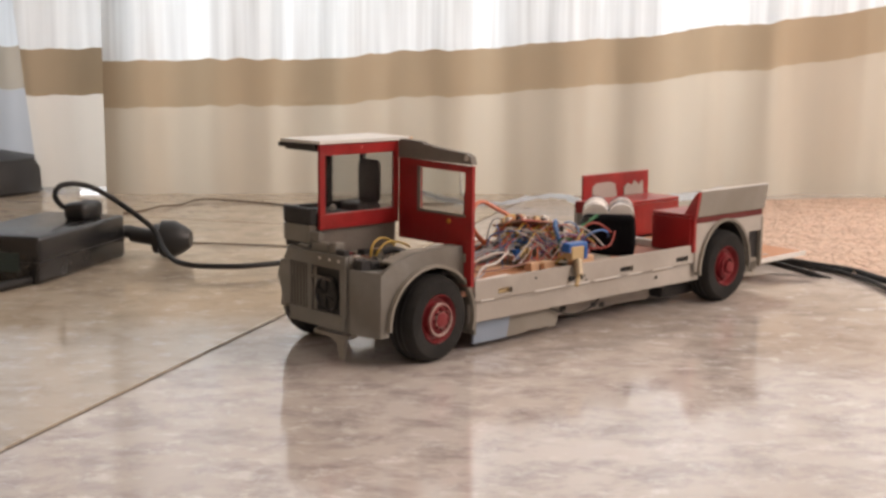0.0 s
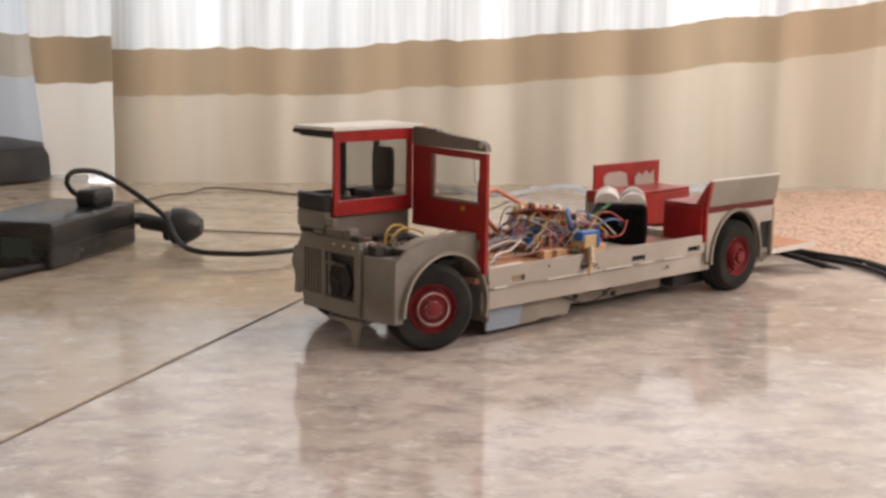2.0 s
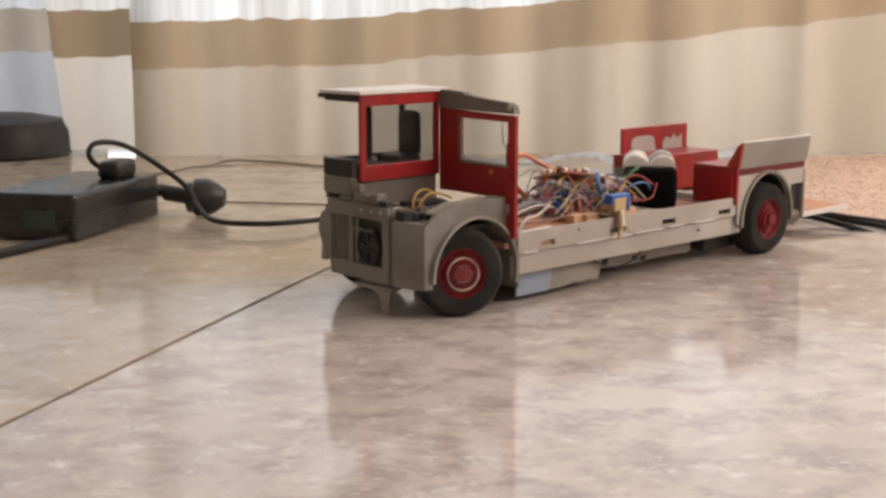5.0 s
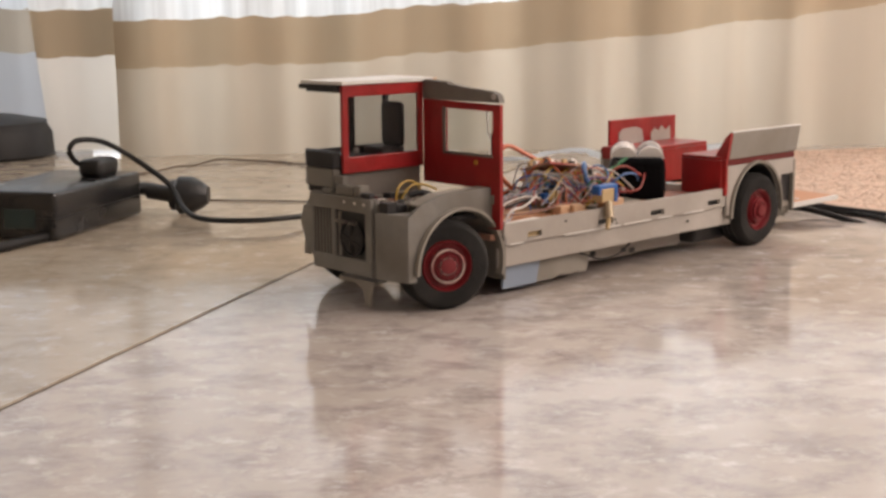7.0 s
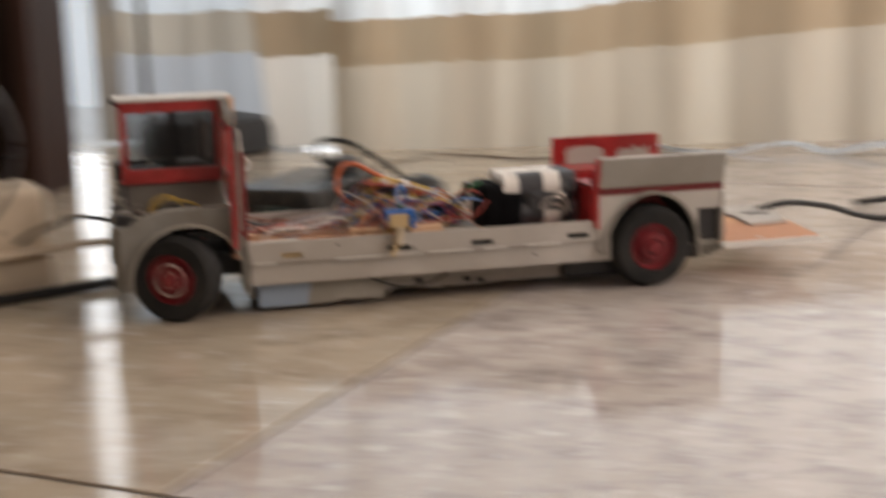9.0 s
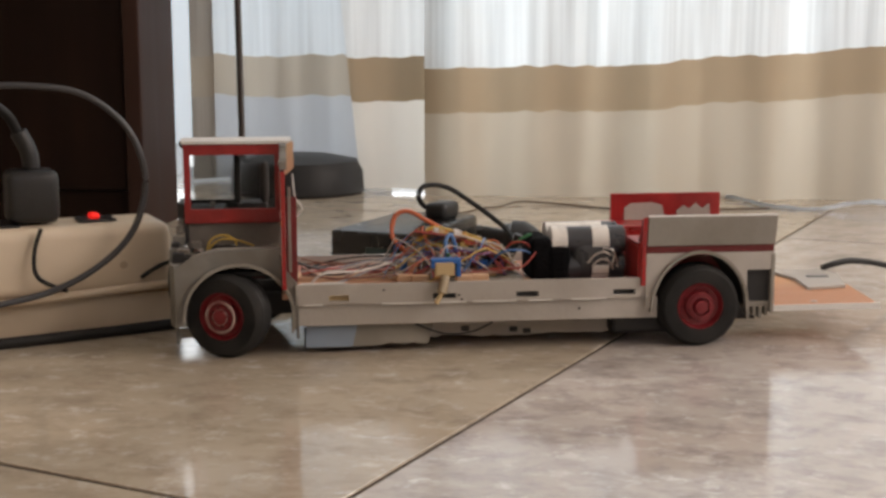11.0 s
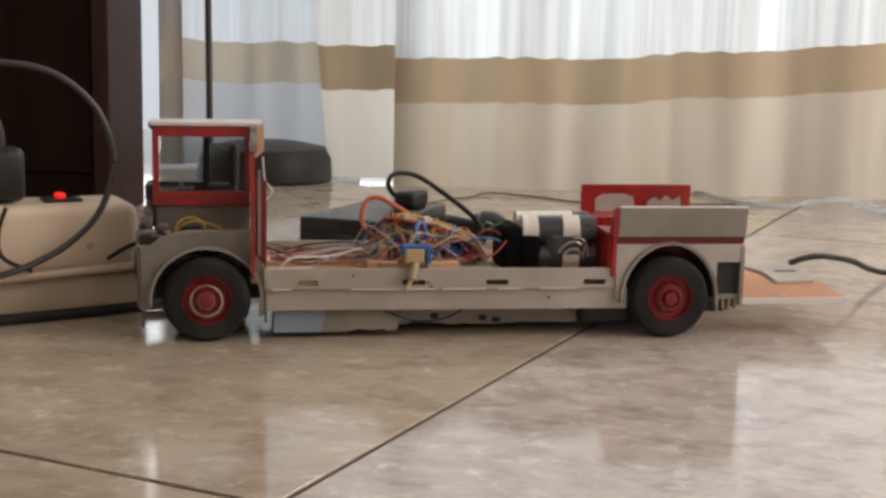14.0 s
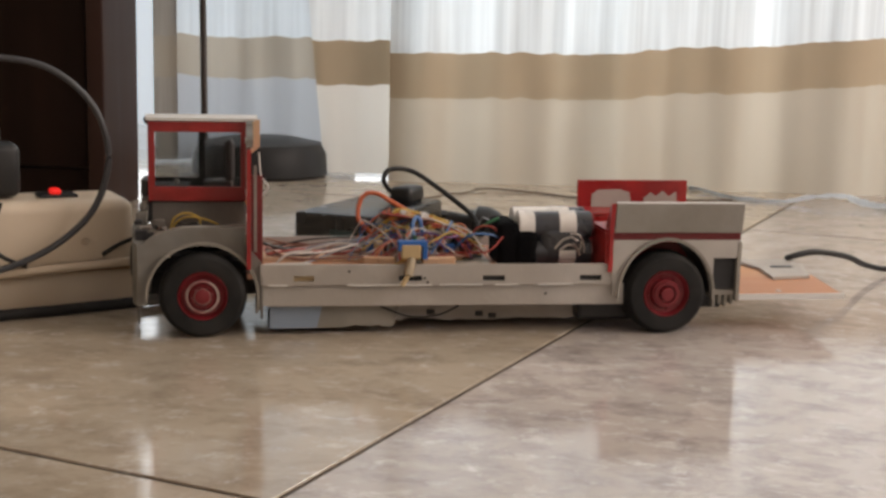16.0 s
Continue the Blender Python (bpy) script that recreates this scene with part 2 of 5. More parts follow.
RUBBER = material("tyre_rubber", (0.017, 0.0168, 0.0166), 0.8, spec=0.2, vary=0.3, scale=80, second=(0.030, 0.029, 0.028), mix_scale=30, bump=0.3, bump_scale=500)
RIM = material("wheel_red", (0.205, 0.013, 0.018), 0.45, vary=0.25, scale=70, second=(0.18, 0.012, 0.018), mix_scale=40, bump=0.2)
RINGMAT = material("worn_hub_paint", (0.44, 0.33, 0.30), 0.45, vary=0.3, scale=120, second=(0.28, 0.10, 0.10), mix_scale=60)
CHROME = material("worn_silver", (0.62, 0.58, 0.54), 0.32, metal=0.7, vary=0.2, scale=90)
PLY = material("orange_plywood", (0.55, 0.29, 0.14), 0.6, vary=0.15, scale=30, second=(0.47, 0.22, 0.11), mix_scale=10, bump=0.2, stretch=(0.3, 2, 1))
PINKPLY = material("pinkish_plywood", (0.50, 0.30, 0.20), 0.62, vary=0.15, scale=30, second=(0.40, 0.16, 0.12), mix_scale=14, bump=0.2, stretch=(0.3, 2, 1))
BLACK = material("black_plastic", (0.012, 0.012, 0.013), 0.42, vary=0.2, scale=60, bump=0.15, bump_scale=600)
SOFTBLACK = material("black_foam", (0.005, 0.005, 0.006), 0.95, spec=0.08, vary=0.3, scale=90, bump=0.5, bump_scale=500)
CABLE = material("black_cable", (0.012, 0.0115, 0.0115), 0.55, spec=0.3, vary=0.2)
ADAPTER = material("adapter_plastic", (0.014, 0.014, 0.015), 0.26, spec=0.5, vary=0.2, scale=40, bump=0.03, bump_scale=700)
CREAM = material("cream_plastic", (0.60, 0.50, 0.38), 0.45, vary=0.06, scale=20, second=(0.52, 0.42, 0.31), mix_scale=8, bump=0.05)
LAMPBASE = material("grey_black_metal", (0.018, 0.018, 0.019), 0.5, vary=0.2, scale=20, spec=0.3)
POLE = material("brown_metal_pole", (0.05, 0.038, 0.032), 0.4, metal=0.3, vary=0.2)
CELLGREY = material("battery_wrap_grey", (0.045, 0.047, 0.054), 0.28, vary=0.3, scale=80)
CELLWHITE = material("battery_stripe_and_glare_white", (0.74, 0.71, 0.67), 0.28, vary=0.12, scale=60)
PCB = material("red_circuit_board", (0.30, 0.045, 0.035), 0.5, vary=0.4, scale=160, second=(0.35, 0.24, 0.17), mix_scale=90)
PCB2 = material("green_circuit_board", (0.12, 0.11, 0.075), 0.5, vary=0.4, scale=160, second=(0.34, 0.31, 0.27), mix_scale=90)
BLUEPART = material("blue_plastic", (0.015, 0.12, 0.42), 0.4, vary=0.2)
TANPART = material("tan_phenolic", (0.52, 0.38, 0.20), 0.55, vary=0.15)
TANTAPE = material("tan_masking_card", (0.62, 0.40, 0.25), 0.7, vary=0.1)
RUG = material("mottled_rug", (0.56, 0.38, 0.29), 0.95, vary=0.2, scale=70, second=(0.60, 0.44, 0.34), mix_scale=35, bump=0.9, bump_scale=160)
BLUEWHITE = material("glossy_white_plastic", (0.84, 0.91, 0.97), 0.22, vary=0.04, scale=20)
# bluish tone stands for window light reflected under the truck
SHEENCARD = material("bluish_sheen_card", (0.25, 0.31, 0.39), 0.5, vary=0.15, scale=60)
ACETATE = glass_material()
SMOKED = glass_material("smoky_acetate", (0.50, 0.51, 0.51))
THINWIRE = material("dull_brown_wire", (0.11, 0.078, 0.055), 0.6, vary=0.25)
WIRES = {n: material("wire_" + n, c, 0.42, vary=0.1) for n, c in dict(
    red=(0.40, 0.060, 0.045), orange=(0.55, 0.13, 0.05), yellow=(0.48, 0.31, 0.05), blue=(0.06, 0.16, 0.38), green=(0.05, 0.22, 0.10),
    white=(0.55, 0.50, 0.46), grey=(0.26, 0.27, 0.30), black=(0.02, 0.02, 0.02), brown=(0.20, 0.08, 0.05), purple=(0.16, 0.06, 0.22)).items()}


# ---------------------------------------------------------------- mesh helpers
def link(name, bm, mat, parent=None, label="", smooth=False):
    me = bpy.data.meshes.new(name)
    bmesh.ops.recalc_face_normals(bm, faces=bm.faces)
    bm.to_mesh(me)
    bm.free()
    for mm in (mat if isinstance(mat, (list, tuple)) else [mat]):
        me.materials.append(mm)
    if smooth:
        me.polygons.foreach_set("use_smooth", [True] * len(me.polygons))
        me.set_sharp_from_angle(angle=radians(40))
    ob = new(name, me)
    if parent:
        ob.parent = parent
    if label:
        ob["label"] = label
    return ob


def part(name, bm, mat, parent, label="", smooth=False):
    return link(name, bm, mat, parent, label, smooth)


def box(x0, x1, y0, y1, z0, z1, bev=0.0008, bm=None, seg=2):
    own = bmesh.new()
    bmesh.ops.create_cube(own, size=1)
    for v in own.verts:
        v.co = Vector(((x0 + x1) / 2 + v.co.x * (x1 - x0), (y0 + y1) / 2 + v.co.y * (y1 - y0), (z0 + z1) / 2 + v.co.z * (z1 - z0)))
    if bev:
        bmesh.ops.bevel(own, geom=own.edges[:], offset=bev, segments=seg, affect="EDGES", profile=0.5)
    return merge(bm, own)


def merge(bm, own):
    if bm is None:
        return own
    me = bpy.data.meshes.new("tmp")
    own.to_mesh(me)
    own.free()
    bm.from_mesh(me)
    bpy.data.meshes.remove(me)
    return bm


def prism(poly, axis, lo, hi, bev=0.0, bm=None):
    """A plate: the outline poly (two coordinates) pushed from lo to hi along axis 'x', 'y' or 'z'."""
    own = bmesh.new()
    put = {"x": lambda p, d: (d, p[0], p[1]), "y": lambda p, d: (p[0], d, p[1]), "z": lambda p, d: (p[0], p[1], d)}[axis]
    a = [own.verts.new(put(p, lo)) for p in poly]
    b = [own.verts.new(put(p, hi)) for p in poly]
    own.faces.new(a)
    own.faces.new(b[::-1])
    k = len(poly)
    for i in range(k):
        own.faces.new((a[i], b[i], b[(i + 1) % k], a[(i + 1) % k]))
    bmesh.ops.recalc_face_normals(own, faces=own.faces)
    if bev:
        bmesh.ops.bevel(own, geom=own.edges[:], offset=bev, segments=1, affect="EDGES")
    return merge(bm, own)


def lathe(profile, segs=40, bm=None, closed=False):
    """Turns a profile of (radius, y) round the y axis."""
    own = bmesh.new()
    rings = []
    for r, y in profile:
        if r < 1e-6:
            rings.append([own.verts.new((0, y, 0))])
        else:
            rings.append([own.verts.new((r * math.cos(i * math.tau / segs), y, r * math.sin(i * math.tau / segs))) for i in range(segs)])
    pairs = list(zip(rings, rings[1:])) + ([(rings[-1], rings[0])] if closed else [])
    for p, q in pairs:
        for i in range(segs):
            j = (i + 1) % segs
            loop = [p[i % len(p)], p[j % len(p)], q[j % len(q)], q[i % len(q)]]
            loop = [v for k, v in enumerate(loop) if v not in loop[:k]]
            if len(loop) > 2:
                own.faces.new(loop)
    return merge(bm, own)


def smooth_line(points, step=8):
    """Points of a smooth curve through the given ones."""
    p = [Vector(points[0])] + [Vector(q) for q in points] + [Vector(points[-1])]
    res = []
    for i in range(1, len(p) - 2):
        a, b, c, d = p[i - 1], p[i], p[i + 1], p[i + 2]
        for k in range(step):
            t = k / step
            res.append(0.5 * ((2 * b) + (c - a) * t + (2 * a - 5 * b + 4 * c - d) * t * t + (3 * b - a - 3 * c + d) * t ** 3))
    res.append(p[-2])
    return res


def tube(points, radius, sides=8, step=8, bm=None, flat=1.0):
    own = bmesh.new()
    line = smooth_line(points, step)
    rings = []
    up = Vector((0, 0, 1))
    for i, q in enumerate(line):
        d = (line[min(i + 1, len(line) - 1)] - line[max(i - 1, 0)]).normalized()
        s = d.cross(up)
        s = s.normalized() if s.length > 1e-3 else Vector((1, 0, 0))
        w = s.cross(d).normalized()
        rings.append([own.verts.new(q + s * radius * math.cos(k * math.tau / sides) + w * radius * flat * math.sin(k * math.tau / sides)) for k in range(sides)])
    for a, b in zip(rings, rings[1:]):
        for k in range(sides):
            own.faces.new((a[k], a[(k + 1) % sides], b[(k + 1) % sides], b[k]))
    own.faces.new(rings[0])
    own.faces.new(rings[-1][::-1])
    return merge(bm, own)


def rod(p, q, radius, sides=16, bm=None):
    return tube([p, q], radius, sides, 1, bm)


def empty(name, m=None):
    ob = new(name)
    ob.empty_display_size = 0.05
    if m is not None:
        ob.matrix_world = m
    return ob


# ---------------------------------------------------------------- the room
def build_room():
    bm = box(-2.2, 2.8, -3.5, 0.9, -0.12, -0.0013, 0)
    bm.transform(ROOM)
    floor = tagged(link("floor", bm, GROUT), "polished greige porcelain tile floor with thin brown joints", "floor", kind="structure")
    # large tiles on the joint lines, a corner of four at the joint crossing
    d = Vector((0.866, 0.500, 0.0)).normalized()
    e = Vector((-d.y, d.x, 0.0))
    corner = Vector((-0.4455, -0.1405, 0.0))
    size, gap = 1.0, 0.0042
    slabs = {}
    for i in range(-3, 3):
        for j in range(-4, 3):
            p = corner + d * (i + 0.5) * size + e * (j + 0.5) * size
            q = p - C0
            if abs(q.dot(U) - 0.3) < 3.1 and -4.1 < q.dot(N) < 1.5:
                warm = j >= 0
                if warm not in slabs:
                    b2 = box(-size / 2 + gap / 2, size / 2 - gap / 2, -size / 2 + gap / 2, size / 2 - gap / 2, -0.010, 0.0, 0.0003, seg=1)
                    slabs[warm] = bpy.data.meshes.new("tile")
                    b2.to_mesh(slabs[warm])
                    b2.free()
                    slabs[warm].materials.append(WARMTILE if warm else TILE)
                ob = new("tile", slabs[warm])
                ob.matrix_world = Matrix.Translation(p) @ Matrix((d, e, Vector((0, 0, 1)))).transposed().to_4x4()
                ob.parent = floor

    # window wall with the garden door's opening behind the curtain
    bm = box(-2.2, -1.15, 0.12, 0.27, 0, 2.7, 0)
    box(1.9, 2.8, 0.12, 0.27, 0, 2.7, 0, bm)
    box(-1.15, 1.9, 0.12, 0.27, 2.4, 2.7, 0, bm)
    bm.transform(ROOM)
    tagged(link("wall_north", bm, WALL), "beige painted wall with a wide garden door opening", "wall", kind="structure")
    # unseen wall behind the camera, its opening added for a fill lamp
    bm = box(-2.2, 0.2, -3.65, -3.5, 0, 2.7, 0)
    box(2.2, 2.8, -3.65, -3.5, 0, 2.7, 0, bm)
    box(0.2, 2.2, -3.65, -3.5, 0, 0.9, 0, bm)
    box(0.2, 2.2, -3.65, -3.5, 2.2, 2.7, 0, bm)
    bm.transform(ROOM)
    tagged(link("wall_south", bm, WALL), "unseen beige painted wall with an opening added for a fill lamp", "wall", kind="structure")
    # unseen side wall, opened likewise for the side fill
    bm = box(2.8, 2.95, -3.65, -2.4, 0, 2.7, 0)
    box(2.8, 2.95, -0.6, 0.27, 0, 2.7, 0, bm)
    box(2.8, 2.95, -2.4, -0.6, 0, 0.85, 0, bm)
    box(2.8, 2.95, -2.4, -0.6, 2.15, 2.7, 0, bm)
    bm.transform(ROOM)
    tagged(link("wall_east", bm, WALL), "unseen beige painted wall with an opening added for a fill lamp", "wall", kind="structure")
    bm = box(-2.35, -2.2, -3.65, 0.27, 0, 2.7, 0)
    bm.transform(ROOM)
    tagged(link("wall_west", bm, WALL), "plain beige painted wall", "wall", kind="structure")
    bm = box(-2.35, 2.95, -3.65, 0.27, 2.7, 2.82, 0)
    bm.transform(ROOM)
    tagged(link("ceiling", bm, CEIL), "plain off-white ceiling", "ceiling", kind="structure")
    # pale daylight beyond the door
    bm = box(-2.6, 3.4, 0.95, 1.0, -0.12, 2.6, 0)
    bm.transform(ROOM)
    tagged(link("backdrop", bm, glow_material("daylight_haze", (0.80, 0.90, 1.0), BACKDROP)), "pale blue-white daylight beyond the garden door", "backdrop", kind="structure")


build_room()


# ---------------------------------------------------------------- curtain
def curtain_panel(name, a0, a1, b0, z_hem, z_low, z_up, top, seed, amp, wave, label, lean=0.0, rise=0.0, cloths=None):
    """A hanging panel in folds: cream foot, beige band, sheer upper part, each cloth with its own thickness."""
    rnd = random.Random(seed)
    ph = [rnd.uniform(0, 6.28) for _ in range(6)]
    fr = [math.tau / wave * k for k in (1.0, 0.53, 1.71, 2.9)]
    thing = empty(name, ROOM)

    def depth(a, z):
        k = 1.0 - 0.25 * min(z, 1.5) / 1.5
        s = math.sin(fr[0] * a + ph[0] + 0.5 * math.sin(fr[1] * a + ph[1])) + 0.6 * math.sin(fr[1] * a + ph[2]) + 0.35 * math.sin(fr[2] * a + ph[3] + z)
        return b0 + amp * k * s + 0.10 * amp * math.sin(fr[3] * a + ph[4] + 3 * z)

    def cut(a, z):
        if 0.05 < z < 1.0:
            z += rise * max(a, 0.0) ** 2
        return z + 0.0050 * noise.noise((a * 12.0, seed * 3.1, 0.0)) + 0.0030 * noise.noise((a * 45.0, seed * 1.7, 2.0)) + 0.0012 * noise.noise((a * 150.0, seed * 1.7, 5.0))

    foot, band, upper = cloths or (HEM, BAND, SHEER)
    count = max(8, int((a1 - a0) / 0.006))
    for nm, zs, mat, lab in (("cream_foot", (z_hem, z_low), foot, "cream lined curtain foot"), ("beige_band", (z_low, z_up), band, "beige woven band"),
                             ("sheer", (z_up, top), upper, "white sheer upper cloth lit from behind")):
        bm = bmesh.new()
        rows = 7 if nm != "sheer" else 16
        grid = []
        for j in range(rows + 1):
            line = []
            for i in range(count + 1):
                a = a0 + (a1 - a0) * i / count
                lo = zs[0] if nm == "cream_foot" else cut(a, zs[0])
                hi = cut(a, zs[1])
                z = lo + (hi - lo) * j / rows
                line.append(bm.verts.new((a + lean * min(z, 0.35) * (a1 - a) / (a1 - a0), depth(a, z), z)))
            grid.append(line)
        for j in range(rows):
            for i in range(count):
                bm.faces.new((grid[j][i], grid[j][i + 1], grid[j + 1][i + 1], grid[j + 1][i]))
        part(nm, bm, mat, thing, lab, smooth=True)
    return tagged(thing, label, "curtain", group="window curtains")


curtain_panel("curtain", 0.045, 1.30, 0.0, -0.001, 0.119, 0.183, 2.35, 3, 0.0068, 0.15, "cream curtain with beige band and sheer top touching the floor", rise=0.065)
curtain_panel("curtain", -0.052, 0.075, 0.030, 0.006, 0.133, 0.197, 2.35, 8, 0.004, 0.09, "narrow cream curtain panel with beige band, hem raised off the floor", lean=-0.10, cloths=(LITHEM, BAND, LITSHEER))
# this panel's shade comes from its greyer cloths
curtain_panel("curtain", -0.345, -0.03, 0.180, 0.004, 0.136, 0.200, 2.35, 5, 0.006, 0.11, "curtain with beige band beside the cabinet, shade put into its greyer cloth", cloths=(SHADEHEM, SHADEBAND, SHADESHEER))

# narrow strip added to darken the curtain's edge
curtain_panel("curtain", -0.348, -0.312, 0.162, 0.004, 0.134, 0.198, 2.35, 11, 0.003, 0.06, "added narrow curtain strip beside the cabinet, dimness put into its cloth", cloths=(EDGESHADE, SHADEBAND, EDGESHADE))

bm = rod(room(-1.1, 0.03, 2.37), room(1.9, 0.03, 2.37), 0.014)
tagged(link("curtain_rod", bm, POLE, smooth=True), "brown metal curtain rod above the garden door", "curtain rod")


# ---------------------------------------------------------------- things round the truck
def build_cabinet():
    """Tall dark cabinet: frame posts and a recessed panel, seen to its foot."""
    thing = empty("cabinet", ROOM)
    x1, y0, y1 = CAB_A, CAB_B, CAB_B + 0.125
    part("side", box(x1 - 0.020, x1, y0, y1, 0.0, 2.0, 0.002), POSTWOOD, thing, "reddish-brown side board")
    part("side", box(x1 - 0.75, x1 - 0.73, y0, y1, 0.0, 2.0, 0.002), POSTWOOD, thing)
    part("panel", box(x1 - 0.728, x1 - 0.022, y0 + 0.004, y0 + 0.02, 0.05, 1.96, 0.001), DARKWOOD, thing, "very dark front panel")
    part("plinth", box(x1 - 0.728, x1 - 0.022, y0 + 0.010, y1 - 0.01, 0.0, 0.048, 0.001), DARKWOOD, thing)
    part("top", box(x1 - 0.76, x1 + 0.01, y0 - 0.012, y1, 2.002, 2.03, 0.003), DARKWOOD, thing)
    part("back", box(x1 - 0.728, x1 - 0.022, y1 - 0.02, y1 - 0.005, 0.05, 1.96, 0), DARKWOOD, thing)
    tagged(thing, "tall dark brown stained wooden cabinet on the tiles", "cabinet")


build_cabinet()


def build_lamp():
    """Floor lamp: thick rounded base and a thin pole."""
    thing = empty("floor_lamp", Matrix.Translation(LAMP) @ ROOM.to_3x3().to_4x4())
    bm = lathe([(0, 0.0), (0.096, 0.0), (0.100, 0.004), (0.0985, 0.034), (0.090, 0.048), (0.05, 0.056), (0.0, 0.058)], 48)
    bm.transform(Matrix.Rotation(radians(90), 4, "X"))
    part("base", bm, LAMPBASE, thing, "heavy rounded dark grey base", smooth=True)
    part("pole", rod((-0.084, 0, 0.05), (-0.094, 0.0, 1.5), 0.0052), POLE, thing, "thin brown metal pole", smooth=True)
    tagged(thing, "dark floor lamp with a heavy rounded base and thin pole", "floor lamp")


build_lamp()


def build_adapter():
    """Black power brick on the floor with a figure plug, socket block and looping cord."""
    ax = Vector((0.837, 0.548, 0)).normalized()      # long side
    ay = Vector((-ax.y, ax.x, 0))
    m = Matrix.Translation(ADAPT) @ Matrix((ax, ay, Vector((0, 0, 1)))).transposed().to_4x4()
    thing = empty("power_adapter", m)
    L, W, Hh = 0.158, 0.088, 0.0430
    part("case", box(0, L, 0, W, 0.001, Hh, 0.004, seg=3), ADAPTER, thing, "black plastic case with softly rounded edges", smooth=True)
    part("seam", box(-0.0004, L + 0.0004, -0.0004, W + 0.0004, 0.020, 0.0206, 0), BLACK, thing)
    part("label_plate", box(-0.0006, 0.002, 0.020, 0.050, 0.011, 0.028, 0.0003), material("teal_sticker", (0.015, 0.035, 0.035), 0.3), thing, "small dark teal sticker on the end")
    part("socket_block", box(L - 0.056, L - 0.018, 0.012, 0.036, Hh - 0.001, Hh + 0.0165, 0.0055, seg=3), BLACK, thing, "low black block on top of the case", smooth=True)
    part("strain_relief", tube([(L - 0.004, 0.022, 0.024), (L + 0.008, 0.016, 0.024), (L + 0.020, 0.004, 0.023)], 0.0065, 10), BLACK, thing, "ribbed black strain relief", smooth=True)
    tagged(thing, "black laptop power adapter lying on the tiles", "power adapter")
    return m


AD = build_adapter()


def build_plug():
    m = Matrix.Translation((0.092, 0.420, 0.0190)) @ Matrix.Rotation(radians(-46), 4, "Z")
    thing = empty("plug", m)
    bm = lathe([(0, -0.020), (0.008, -0.020), (0.013, -0.014), (0.018, -0.004), (0.0185, 0.008), (0.0150, 0.011), (0.0150, 0.016), (0, 0.016)], 24)
    bm.transform(Matrix.Rotation(radians(90), 4, "Z"))
    part("body", bm, BLACK, thing, "chunky round black body", smooth=True)
    part("collar", tube([(-0.012, 0, 0), (-0.028, 0.002, 0.002), (-0.040, 0.003, 0.004)], 0.008, 10), BLACK, thing, smooth=True)
    tagged(thing, "chunky black mains plug lying on the tiles by the adapter", "plug")


build_plug()


def cord(name, pts, radius, mat, label, flat=1.0):
    ob = link(name, tube(pts, radius, 10, 8, None, flat), mat, smooth=True)
    return tagged(ob, label, "cable")


A = lambda x, y, z: tuple(AD @ Vector((x, y, z)))
cord("cable", [A(0.120, 0.030, 0.050), A(0.104, 0.036, 0.056), A(0.094, 0.038, 0.068), A(0.102, 0.034, 0.077), A(0.126, 0.022, 0.074), A(0.150, 0.006, 0.058), (0.069, 0.416, 0.032),
               (0.061, 0.378, 0.014), (0.054, 0.336, 0.0090), (0.077, 0.297, 0.0090), (0.112, 0.287, 0.0085), (0.150, 0.300, 0.006), (0.20, 0.34, 0.003)], 0.0026, CABLE,
     "thick black cord looping off the adapter onto the tiles")
cord("cable", [(0.215, 0.735, 0.0015), (0.245, 0.742, 0.0015), (0.280, 0.752, 0.0035), (0.310, 0.762, 0.0015), (0.358, 0.780, 0.0035), (0.392, 0.745, 0.0020), (0.410, 0.700, 0.0015), (0.422, 0.652, 0.0020), (0.50, 0.60, 0.0015), (0.60, 0.55, 0.0015)], 0.0012, THINWIRE,
     "thin dark wire lying along the curtain foot")
cord("cable", [(0.136, 0.505, 0.0012), (0.155, 0.481, 0.0012), (0.187, 0.441, 0.0012), (0.215, 0.404, 0.0012), (0.252, 0.345, 0.0012)], 0.0008, THINWIRE, "hair-thin brown wire on the tiles")
cord("cable", [(0.40, 0.13, 0.004), (0.449, 0.083, 0.012), (0.478, 0.055, 0.017), (0.497, 0.022, 0.014), (0.520, -0.020, 0.006), (0.525, -0.075, 0.0045), (0.50, -0.13, 0.0045), (0.48, -0.22, 0.0045)], 0.0032, CABLE,
     "thick black cable along the edge of the rug")
cord("cable", [(0.46, 0.10, 0.003), (0.50, 0.035, 0.003), (0.522, -0.045, 0.003), (0.50, -0.105, 0.003), (0.455, -0.16, 0.003)], 0.0022, CABLE, "second black cable beside the rug edge")


